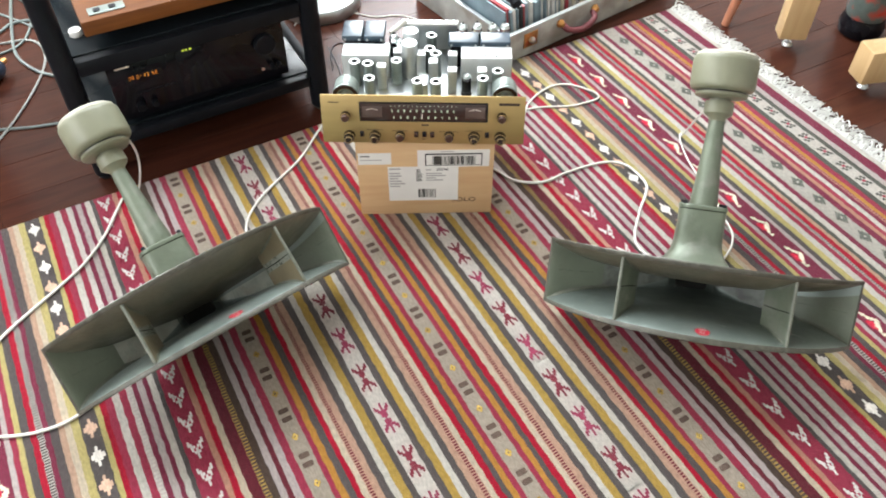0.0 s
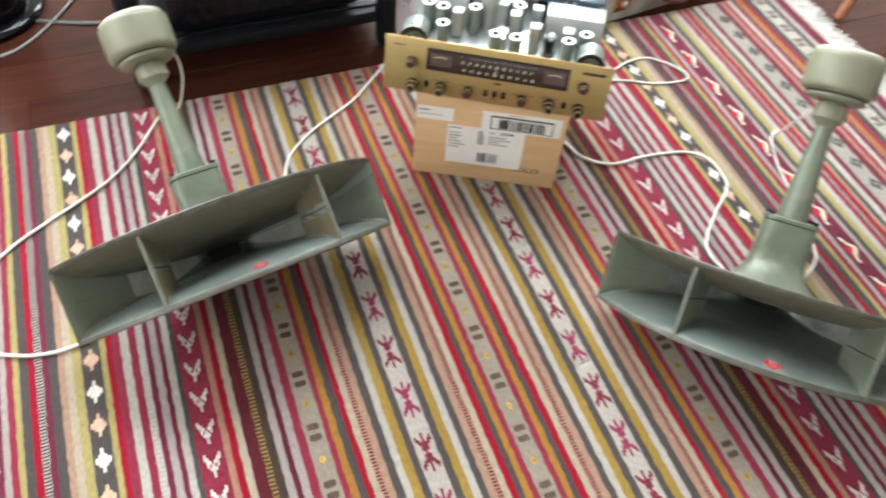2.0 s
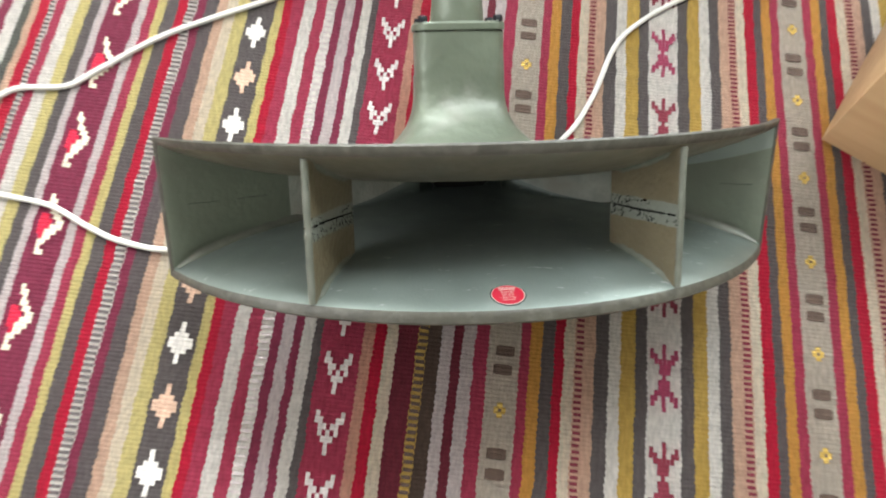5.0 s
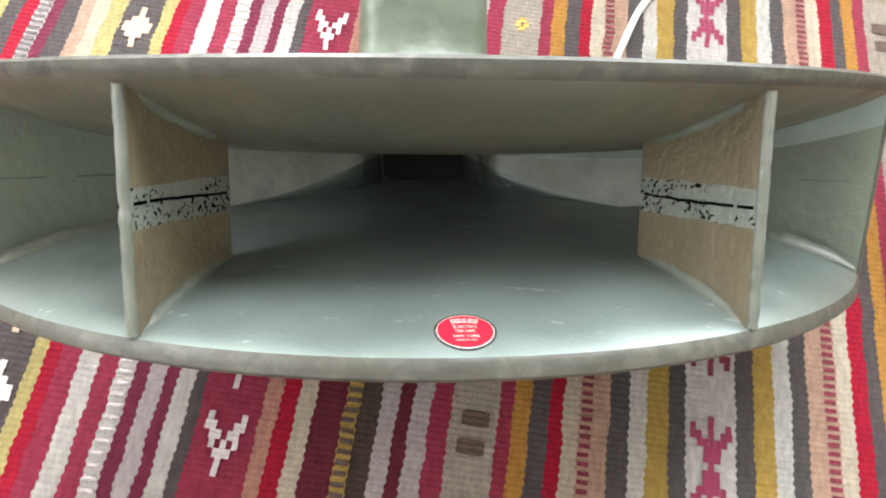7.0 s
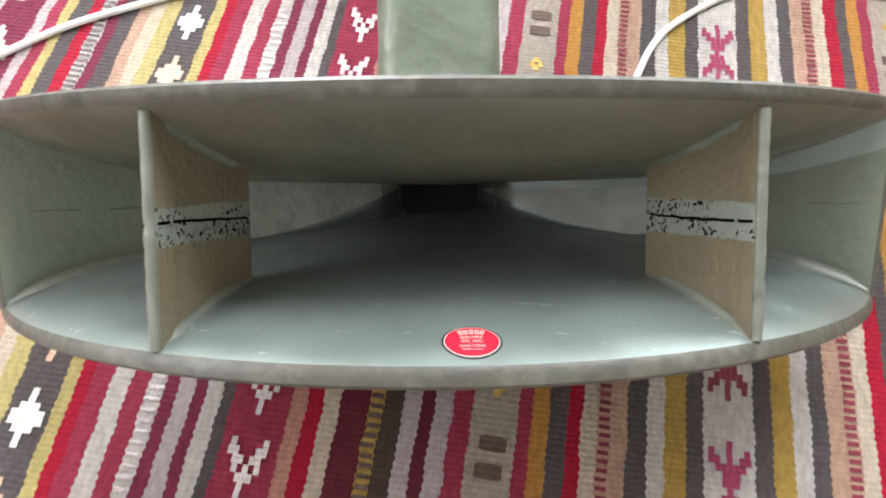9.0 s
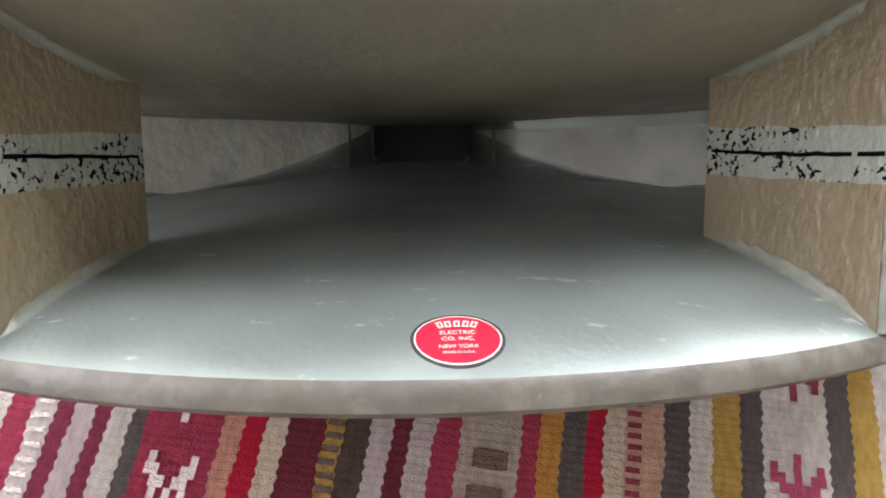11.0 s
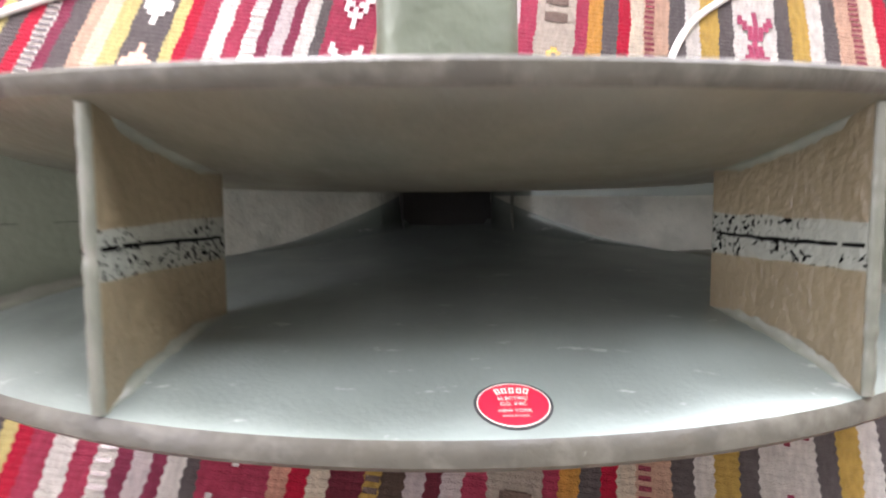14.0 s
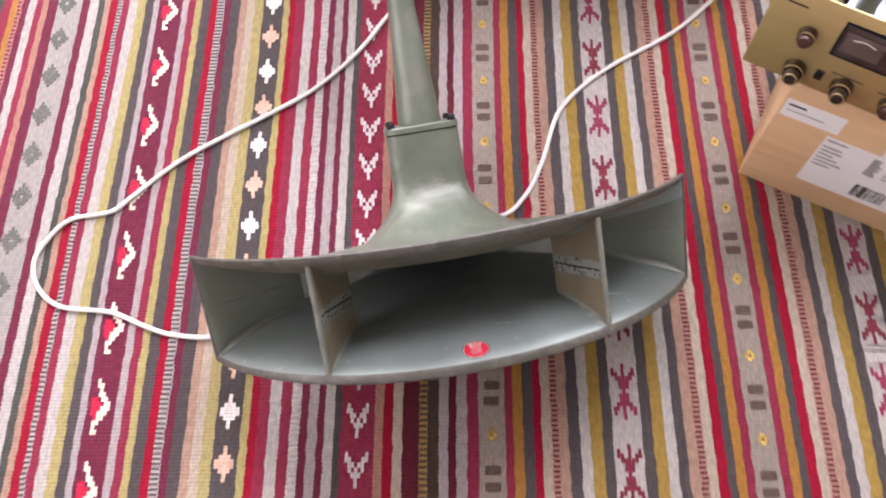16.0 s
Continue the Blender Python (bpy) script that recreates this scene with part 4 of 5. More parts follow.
for cx, cy, r, kind in ((122, 510, 0.0115, 2), (230, 510, 0.0115, 2), (645, 510, 0.0115, 2), (755, 510, 0.0115, 2), (335, 508, 0.0098, 1), (541, 507, 0.0098, 1), (110, 430, 0.0095, 1), (758, 428, 0.0095, 1)):
    (x, z) = onpanel(cx, cy)
    place = PT @ Matrix.Translation((x, -0.003, z)) @ Matrix.Rotation(radians(90), 4, "X")
    kn = part("knob", moved(lathe([(r, 0), (r, 0.004), (r * 0.97, 0.009), (r * 0.92, 0.0103), (r * 0.7, 0.0106)], 28), place), KNOB, panel, "dark brown control knob")
    part("knob_ring", moved(lathe([(r * 0.93, 0.0098), (r * 0.93, 0.0108), (r * 0.86, 0.0110)], 28, cap0=False, cap1=False), place), GOLD, kn, "bright metal ring")
    part("knob_cap", moved(lathe([(r * 0.72, 0.011), (r * 0.72, 0.0155 + 0.004 * (kind == 2)), (r * 0.6, 0.017 + 0.004 * (kind == 2))], 24), place), KNOB if kind == 2 else WALNUT, kn)
    if kind == 2:
        part("cap_ring", moved(lathe([(r * 0.66, 0.0200), (r * 0.60, 0.0213), (r * 0.52, 0.0212)], 24, cap0=False, cap1=False), place), GOLD, kn)
for cx in (175, 403, 437, 470, 700):
    s_ = panel_box("slide_switch", cx - 9, 491, cx + 9, 514, 0.0015, KNOB, panel, 0.0003)
    panel_box("switch_lever", cx - 6, 496, cx + 6, 503, 0.004, WALNUT if cx in (403, 470) else SATIN, s_, 0.0003)
for x0, y0, x1, y1 in ((40, 376, 85, 380), (745, 374, 830, 384), (300, 488, 370, 490), (425, 462, 455, 468), (500, 490, 580, 492), (425, 520, 445, 523), (195, 485, 265, 487), (610, 485, 680, 487)):
    panel_box("panel_print", x0, y0, x1, y1, 0.0002, BROWNINK, panel)


def on_deck(name, bm, material, label=""):
    return part(name, bm, material, rec, label)


for x, y in ((-0.139, 0.124), (-0.113, 0.123), (-0.106, 0.073), (-0.057, 0.133), (-0.034, 0.156), (0.010, 0.218), (0.008, 0.173), (0.020, 0.158), (-0.013, 0.067), (0.023, 0.062), (0.113, 0.077), (0.142, 0.098)):
    y += 0.012
    h = 0.052 + random.uniform(-0.003, 0.004)
    c = on_deck("valve_shield", lathe([(0.0118, DECK), (0.0118, DECK + 0.004), (0.0104, DECK + 0.005), (0.0104, DECK + h - 0.003), (0.0112, DECK + h - 0.002), (0.0112, DECK + h), (0.0062, DECK + h)], 24, (x, y, 0), True, False), SHIELD, "grey cylindrical valve shield")
    part("shield_rim", lathe([(0.0112, DECK + h), (0.0108, DECK + h + 0.0012), (0.0065, DECK + h + 0.0012), (0.0060, DECK + h)], 24, (x, y, 0), False, False), TIN, c)
    part("valve_tip", lathe([(0.0060, DECK + h - 0.014), (0.0058, DECK + h - 0.006), (0.003, DECK + h - 0.003)], 16, (x, y, 0)), GLOSS, c)
for x, y in ((-0.031, 0.204), (-0.032, 0.161)):
    c = on_deck("capacitor_can", lathe([(0.0165, DECK), (0.0165, DECK + 0.071), (0.0150, DECK + 0.074)], 28, (x, y + 0.01, 0)), ALU, "tall aluminium capacitor can")
    part("can_top", lathe([(0.0150, DECK + 0.0738), (0.0150, DECK + 0.0752), (0.006, DECK + 0.0758)], 28, (x, y + 0.01, 0)), TIN, c)
for x, y in ((-0.085, 0.117), (-0.056, 0.168), (-0.009, 0.160), (0.016, 0.134), (0.054, 0.160), (0.054, 0.106), (0.112, 0.106)):
    y += 0.010
    c = on_deck("transformer_can", box(x - 0.009, y - 0.009, DECK, x + 0.009, y + 0.009, DECK + 0.052, 0.0016), ALU, "square aluminium tuning can")
    part("can_lid", box(x - 0.0088, y - 0.0088, DECK + 0.0521, x + 0.0088, y + 0.0088, DECK + 0.0532, 0.0006), TIN, c)
    part("core_hole", lathe([(0.0018, DECK + 0.0530), (0.0018, DECK + 0.0536)], 10, (x, y, 0)), INK, c)
for x, y, h, r in ((0.082, 0.108, 0.050, 0.0095), (0.073, 0.246, 0.076, 0.0105), (0.103, 0.250, 0.076, 0.0105), (0.135, 0.246, 0.076, 0.0105), (0.160, 0.250, 0.076, 0.0105), (-0.066, 0.215, 0.07, 0.0095), (-0.053, 0.198, 0.07, 0.0095)):
    c = on_deck("glass_valve", lathe([(r, DECK + 0.002), (r, DECK + h * 0.8), (r * 0.8, DECK + h * 0.9), (r * 0.25, DECK + h * 0.96), (r * 0.12, DECK + h)], 20, (x, y, 0)), TUBEGLASS, "clear glass valve")
    part("anode", lathe([(r * 0.6, DECK + 0.008), (r * 0.6, DECK + h * 0.66)], 12, (x, y, 0)), SATIN, c)
    part("getter", lathe([(r * 0.75, DECK + h * 0.80), (r * 0.45, DECK + h * 0.88)], 14, (x, y, 0)), CHROME, c)
    part("valve_socket", lathe([(r * 1.15, DECK), (r * 1.15, DECK + 0.004)], 16, (x, y, 0)), KNOB, c)
b1 = on_deck("shield_box", box(-0.166, 0.154, DECK, -0.072, 0.196, DECK + 0.056, 0.0015), TIN, "white tin shielding box")
b2 = on_deck("shield_box", box(0.071, 0.148, DECK, 0.172, 0.190, DECK + 0.056, 0.0015), TIN, "white tin shielding box with holes")
for x in (0.095, 0.118, 0.141):
    part("vent_hole", lathe([(0.0030, DECK + 0.0558), (0.0030, DECK + 0.0566)], 14, (x, 0.157, 0)), INK, b2)


def transformer(x0, x1, y0, y1, h, split):
    core = on_deck("mains_transformer" if split else "output_transformer", box(x0 + 0.004, y0 + 0.004, DECK, x1 - 0.004, y1 - 0.004, DECK + h * 0.795, 0.004), SATIN, "laminated transformer core")
    mid = (x0 + x1) / 2
    for a, b in ((x0, mid - 0.0015), (mid + 0.0015, x1)):
        part("end_bell", box(a, y0, DECK + h * 0.80, b, y1, DECK + h, 0.003, 3), TRAFO, core, "blue-black enamelled end bell")
    for xx in (x0 + 0.006, x1 - 0.006, mid - 0.008, mid + 0.008):
        part("screw", moved(lathe([(0.0025, 0), (0.0025, 0.0015), (0.0015, 0.002)], 10), Matrix.Translation((xx, y0 - 0.0002, DECK + h * 0.88)) @ Matrix.Rotation(radians(90), 4, "X")), CHROME, core)


transformer(-0.170, -0.084, 0.203, 0.262, 0.068, True)
transformer(0.045, 0.170, 0.192, 0.230, 0.064, False)
brd = on_deck("terminal_board", box(-0.047, 0.262, DECK, 0.062, 0.268, DECK + 0.058, 0.001), ALU, "rear upright terminal board")
part("board_top", box(-0.049, 0.258, DECK + 0.0582, 0.064, 0.274, DECK + 0.063, 0.001), PAPER, brd, "pale printed top strip")
for i in range(7):
    part("terminal", lathe([(0.003, DECK + 0.0628), (0.003, DECK + 0.0655)], 10, (-0.040 + 0.016 * i, 0.266, 0)), CHROME, brd)
for x in (-0.150, 0.155):
    wheel = on_deck("flywheel", moved(lathe([(0.010, -0.004), (0.0235, -0.004), (0.025, -0.002), (0.025, 0.004), (0.0235, 0.006), (0.019, 0.006), (0.0185, 0.003), (0.010, 0.003), (0.009, 0.008)], 36), Matrix.Translation((x, 0.058, DECK + 0.034)) @ Matrix.Rotation(radians(90), 4, "X")), SHIELD, "grey dial-cord drum")
    part("drum_body", moved(lathe([(0.0225, 0.0), (0.0235, 0.001), (0.0235, 0.024), (0.0220, 0.025)], 36), Matrix.Translation((x, 0.088, DECK + 0.034)) @ Matrix.Rotation(radians(90), 4, "X")), SHIELD, wheel, "grey drum")
    part("drum_rim", moved(lathe([(0.0165, 0.0062), (0.0175, 0.0074), (0.0235, 0.0070), (0.0245, 0.0055)], 36, cap0=False, cap1=False), Matrix.Translation((x, 0.058, DECK + 0.034)) @ Matrix.Rotation(radians(90), 4, "X")), KNOB, wheel, "dark drum rim")
    part("drum_spoke", box(x - 0.020, 0.0495, DECK + 0.032, x + 0.020, 0.0518, DECK + 0.036, 0.0005), CHROME, wheel)
for x in (-0.092, 0.103):
    on_deck("pilot_bracket", box(x - 0.016, 0.036, DECK + 0.022, x + 0.016, 0.040, DECK + 0.025, 0.0005), TIN)
    on_deck("bracket_post", box(x - 0.001, 0.037, DECK, x + 0.001, 0.039, DECK + 0.022), TIN)
tun = on_deck("tuning_gang", box(-0.012, 0.095, DECK, 0.006, 0.125, DECK + 0.030, 0.001), CHROME, "bright tuning capacitor frame")
for i in range(7):
    part("tuning_vane", box(-0.0105 + i * 0.0025, 0.100, DECK + 0.0302, -0.0098 + i * 0.0025, 0.120, DECK + 0.037), ALU, tun)
on_deck("wiring", tube([(-0.075, 0.235, DECK + 0.055), (-0.060, 0.245, DECK + 0.063), (-0.045, 0.262, DECK + 0.067)], 0.006, 8), CORD, "white cloth wiring sleeve")

# ---------------------------------------------------------------- cords on the rug and floor
def cord(pts, r, material, label, name="cord", n=8):
    bm = tube([(p[0], p[1], (p[2] if len(p) > 2 else 0.0) + r + 0.0008) for p in pts], r, n, 6)
    return tagged(link(name, bm, material), label, "cable")


cord([(-0.560, 0.395, 0.0), (-0.576, 0.369), (-0.621, 0.300), (-0.673, 0.245), (-0.732, 0.205), (-0.789, 0.171), (-0.845, 0.134), (-0.897, 0.085), (-0.923, 0.062), (-0.972, 0.052), (-0.996, 0.026), (-1.008, -0.005), (-0.997, -0.039), (-0.964, -0.065), (-0.901, -0.073), (-0.857, -0.091), (-0.821, -0.102), (-0.770, -0.104), (-0.70, -0.080), (-0.62, -0.03), (-0.56, 0.05)], 0.0030, CORD, "white two-core loudspeaker cord looping across the rug")
cord([(0.10, 0.36, 0.0), (0.05, 0.43), (0.000, 0.452), (-0.029, 0.449), (-0.049, 0.446), (-0.067, 0.434), (-0.116, 0.389), (-0.182, 0.328), (-0.273, 0.273), (-0.322, 0.233), (-0.351, 0.194), (-0.373, 0.126), (-0.397, 0.077), (-0.430, 0.049), (-0.50, 0.05)], 0.0030, CORD, "white loudspeaker cord running from receiver to horn")
cord([(0.175, 0.13, 0.0), (0.196, 0.084), (0.212, 0.039), (0.264, 0.005), (0.340, 0.005), (0.423, -0.008), (0.460, -0.043), (0.461, -0.103), (0.440, -0.133), (0.390, -0.174), (0.329, -0.243), (0.34, -0.33)], 0.0030, CORD, "white loudspeaker cord running from receiver to horn")
cord([(0.300, 0.210, 0.0), (0.345, 0.215), (0.390, 0.257), (0.457, 0.284), (0.511, 0.276), (0.555, 0.218), (0.544, 0.190), (0.474, 0.198), (0.414, 0.225), (0.350, 0.245), (0.31, 0.26)], 0.0026, CORD, "white cord lying in a loop on the rug")
cord([(0.56, -0.22), (0.540, -0.265), (0.524, -0.311), (0.496, -0.340), (0.455, -0.360)], 0.0024, CORD, "short white cord end beside the horn's neck")
cord([(0.533, -0.18, 0.27), (0.56, -0.12, 0.17), (0.60, -0.05, 0.04), (0.646, -0.006), (0.622, -0.030), (0.590, -0.10), (0.57, -0.18)], 0.0020, CORD, "thin white lead hanging from the horn driver")
cord([(-0.518, 0.33, 0.235), (-0.500, 0.37, 0.12), (-0.52, 0.40, 0.01), (-0.55, 0.395, 0.0)], 0.0022, CORD, "thin white lead hanging from the horn driver")
F = FLOOR - 0.001
cord([(-0.80, 0.79, F), (-0.755, 0.775, F), (-0.695, 0.751, F), (-0.629, 0.733, F), (-0.56, 0.715, F)], 0.0034, CORDGREY, "grey cable running under the stand")


def twisted(pts, label):
    """Two thin leads wound round each other."""
    way = smooth_path(pts, 14)
    ob = thing("twisted_cord", Matrix.Identity(4), label, "cable")
    run_, legs = 0.0, ([], [])
    for i, p in enumerate(way):
        d = way[min(i + 1, len(way) - 1)] - way[max(i - 1, 0)]
        side = Vector((-d.y, d.x, 0)).normalized()
        run_ += d.length / 2
        for k, leg in enumerate(legs):
            ph = run_ / 0.028 * 2 * math.pi + math.pi * k
            leg.append(p + side * 0.0019 * math.cos(ph) + Vector((0, 0, 0.0042 + 0.0019 * math.sin(ph))))
    for leg in legs:
        part("lead", tube(leg, 0.0020, 6, 1), CORDDULL, ob)


twisted([(-1.20, 0.77, F), (-1.055, 0.705, F), (-0.967, 0.681, F), (-0.884, 0.670, F), (-0.809, 0.690, F), (-0.735, 0.770, F), (-0.660, 0.888, F), (-0.611, 0.998, F), (-0.603, 1.081, F), (-0.630, 1.132, F), (-0.70, 1.150, F), (-0.85, 1.20, F)], "white twisted cord curving over the wooden floor")
cord([(-0.60, 1.55, F), (-0.635, 1.37, F), (-0.661, 1.189, F), (-0.668, 1.073, F), (-0.641, 0.987, F), (-0.596, 0.929, F), (-0.54, 0.90, F)], 0.0042, CORDGREY, "thick grey cable on the wooden floor")
cord([(-0.85, 1.10, F), (-0.691, 1.205, F), (-0.657, 1.233, F), (-0.599, 1.224, F), (-0.542, 1.170, F)], 0.0042, CORDGREY, "thick grey cable on the wooden floor")
cord([(-0.95, 1.22, F), (-0.80, 1.13, F), (-0.70, 1.10, F), (-0.63, 1.15, F), (-0.60, 1.30, F), (-0.66, 1.42, F), (-0.80, 1.44, F)], 0.0034, CORDGREY, "grey cable on the wooden floor")
cord([(-0.58, 1.15, F), (-0.66, 1.28, F), (-0.72, 1.38, F), (-0.68, 1.50, F), (-0.58, 1.56, F)], 0.0030, CORDGREY, "grey cable curled on the wooden floor")
cord([(0.03, 0.62, F), (0.06, 0.70, F), (0.10, 0.72, F), (0.16, 0.66, F), (0.20, 0.60, F)], 0.0020, CORDBLACK, "thin black cable on the floor behind the receiver")
cord([(0.02, 0.86, F), (0.12, 0.92, F), (0.22, 0.80, F), (0.30, 0.76, F), (0.36, 0.66, F)], 0.0020, CORD, "thin twisted white cable behind the receiver")
cord([(0.06, 0.72, F), (0.046, 0.62, F), (0.024, 0.54, F), (0.035, 0.50, F), (0.09, 0.47, F)], 0.0018, CORDBLACK, "thin black wire beside the stand's leg")
cord([(0.10, 0.66, F), (0.05, 0.57, F), (0.012, 0.52, F), (0.028, 0.485, F), (0.08, 0.455, F)], 0.0017, CORDDULL, "thin pale wire beside the stand's leg")
tag = thing("yellow_plug", pose(0.066, 0.560, FLOOR, 0, 0, 35), "small yellow plastic plug on the wooden floor", "plug")
part("plug_shell", box(-0.011, -0.007, 0.0, 0.011, 0.007, 0.010, 0.003), mat("yellow_plastic", (0.50, 0.36, 0.03), rough=0.4, vary=0.1), tag)
part("plug_sleeve", moved(lathe([(0.006, 0.0), (0.006, 0.010), (0.004, 0.013)], 14), Matrix.Translation((0.0105, 0, 0.006)) @ Matrix.Rotation(radians(90), 4, "Y")), BLACK, tag, "black cable sleeve")
plug = thing("cable_connector", pose(-0.738, 0.985, FLOOR, 0, 0, 42), "dark blue plastic cable connector with brass pin", "connector")
part("plug_body", moved(lathe([(0.018, -0.045), (0.026, -0.040), (0.028, -0.01), (0.028, 0.02), (0.020, 0.035)], 20), Matrix.Translation((0, 0, 0.028)) @ Matrix.Rotation(radians(90), 4, "Y")), mat("navy_plastic", (0.012, 0.022, 0.045), rough=0.35, vary=0.15), plug)
part("plug_pin", moved(lathe([(0.008, 0.034), (0.008, 0.055), (0.005, 0.060)], 14), Matrix.Translation((0, 0, 0.028)) @ Matrix.Rotation(radians(90), 4, "Y")), BRASS, plug)

# ---------------------------------------------------------------- shelf stand with equipment
stand = thing("shelf_stand", pose(-0.315, 0.50, FLOOR), "black metal equipment stand with round legs and glass shelves", "stand")
for x, y in ((-0.254, 0.0), (0.262, 0.0), (-0.254, 0.42), (0.262, 0.42)):
    leg = part("leg", lathe([(0.020, 0.012), (0.0225, 0.014), (0.0225, 0.80), (0.020, 0.803)], 28, (x, y, 0)), SATIN, stand, "round black leg")
    part("foot", lathe([(0.014, 0.0), (0.017, 0.004), (0.017, 0.012)], 20, (x, y, 0)), BLACK, leg)
for z, th in ((0.072, 0.026), (0.258, 0.034)):
    part("front_rail", box(-0.232, -0.012, z, 0.240, 0.012, z + th, 0.003), SATIN, stand)
    part("back_rail", box(-0.232, 0.408, z, 0.240, 0.432, z + th, 0.003), SATIN, stand)
    for s in (-1, 1):
        part("side_rail", box((0.262 if s > 0 else -0.254) - 0.012, 0.022, z, (0.262 if s > 0 else -0.254) + 0.012, 0.398, z + th, 0.003), SATIN, stand)
    part("shelf_glass", box(-0.240, 0.014, z + th - 0.006, 0.248, 0.406, z + th + 0.002, 0.001), SHELF, stand, "dark grey glass shelf")

amp = thing("tuner_amplifier", pose(-0.302, 0.512, FLOOR + 0.1005), "black home-cinema amplifier with amber display on the stand", "amplifier")
part("casing", box(-0.185, 0.012, 0.012, 0.185, 0.36, 0.155, 0.002), SATIN, amp)
fp = part("front_panel", box(-0.196, 0.0, 0.010, 0.188, 0.012, 0.158, 0.003), GLOSS, amp, "glossy black front panel")
part("display_window", box(-0.164, -0.0012, 0.095, -0.086, -0.0002, 0.130, 0.0004), GLOSS, fp)
bm = bmesh.new()
for i, x in enumerate((-0.156, -0.1495, -0.140, -0.1335, -0.124, -0.1175, -0.107, -0.1005)):
    for q in ((x, 0.1145, x + 0.0030, 0.1149), (x, 0.111, x + 0.0030, 0.1114), (x, 0.107, x + 0.0030, 0.1074), (x + 0.0026, 0.1072, x + 0.0030, 0.1146), (x, 0.1072, x + 0.0004, 0.1146)):
        if random.random() < 0.75:
            box(q[0], -0.0018, q[1], q[2], -0.0012, q[3], bm=bm)
part("display_digit", bm, AMBER, fp, "amber display segments", smooth=False)
door = part("control_door", box(-0.052, -0.0035, 0.030, 0.074, -0.0002, 0.150, 0.0012), GLOSS, fp, "smoked control door")
bm = bmesh.new()
for x in (-0.037, -0.030, -0.022):
    box(x, -0.0042, 0.141, x + 0.005, -0.0036, 0.145, bm=bm)
part("status_light", bm, LIME, door, "lime status lights", smooth=False)
part("badge", box(-0.178, -0.0012, 0.138, -0.148, -0.0002, 0.1415), WHITEINK, fp, "small pale name bar", smooth=False)
for i in range(6):
    part("button", box(-0.150 + i * 0.015, -0.003, 0.070, -0.140 + i * 0.015, -0.0002, 0.074, 0.0006), SATIN, fp)
for x, z, r in ((-0.150, 0.040, 0.010), (-0.120, 0.040, 0.007), (0.140, 0.105, 0.024), (0.150, 0.045, 0.005), (0.165, 0.045, 0.005)):
    part("dial_knob", moved(lathe([(r, 0), (r, 0.012), (r * 0.9, 0.014)], 28), Matrix.Translation((x, 0, z)) @ Matrix.Rotation(radians(90), 4, "X")), SATIN, fp)
part("headphone_ring", moved(lathe([(0.004, 0), (0.004, 0.002), (0.0028, 0.0022)], 16), Matrix.Translation((0.128, 0, 0.040)) @ Matrix.Rotation(radians(90), 4, "X")), CHROME, fp)
for x in (-0.15, 0.15):
    for y in (0.05, 0.30):
        part("rubber_foot", lathe([(0.018, 0.0), (0.020, 0.012)], 18, (x, y, 0)), BLACK, amp)

deck = thing("turntable_plinth", pose(-0.235, 0.506, FLOOR + 0.2945, 0, 0, -1), "orange-brown wooden turntable plinth with a metal plate on the stand", "turntable")
for x in (-0.24, 0.18):
    for y in (0.09, 0.30):
        part("plinth_foot", lathe([(0.022, 0.0), (0.022, 0.036), (0.018, 0.0388)], 20, (x, y, 0)), BLACK, deck, "round black plinth foot")
pl = part("plinth", box(-0.275, -0.012, 0.039, 0.240, 0.36, 0.072, 0.004), CHERRY, deck, "orange cherry plinth")
part("metal_plate", box(-0.255, 0.005, 0.0722, -0.185, 0.032, 0.0745, 0.0006), SHIELD, deck, "small silver plate with switches")
for x in (-0.245, -0.215):
    part("switch", box(x, 0.012, 0.0745, x + 0.014, 0.024, 0.077, 0.0008), BLACK, deck)

cap = thing("white_cap", pose(-0.522, 0.588, FLOOR + 0.2941), "small round white cap lying on the stand's shelf", "cap")
part("cap_body", lathe([(0.0125, 0.0), (0.0132, 0.001), (0.0132, 0.011), (0.0120, 0.013), (0.008, 0.0122)], 24), PAPER, cap)

pedestal = thing("round_pedestal", pose(-0.882, 0.850, FLOOR), "glossy black round pedestal with a flared foot on the floor", "pedestal")
part("foot_ring", lathe([(0.126, 0.0), (0.134, 0.003), (0.135, 0.012), (0.130, 0.018), (0.118, 0.022)], 48), GLOSS, pedestal, "flared glossy foot")
part("column", lathe([(0.110, 0.020), (0.112, 0.05), (0.112, 0.36), (0.108, 0.368)], 48), GLOSS, pedestal, "glossy black column")

# ---------------------------------------------------------------- things behind the receiver
base = thing("lamp_base", pose(0.125, 0.93, FLOOR), "round brushed metal lamp base on the floor", "lamp")
part("disc", lathe([(0.112, 0.0), (0.115, 0.004), (0.115, 0.030), (0.110, 0.037), (0.060, 0.042), (0.018, 0.046)], 48), ALU, base, "brushed metal disc")
part("pole", lathe([(0.012, 0.044), (0.012, 0.60), (0.011, 0.602)], 20), ALU, base)

case = thing("record_case", pose(0.432, 0.428, FLOOR, 0, 0, 8.2), "worn grey carrying case standing open, filled with records", "case")
CL, CD, CH = 0.62, 0.40, 0.078
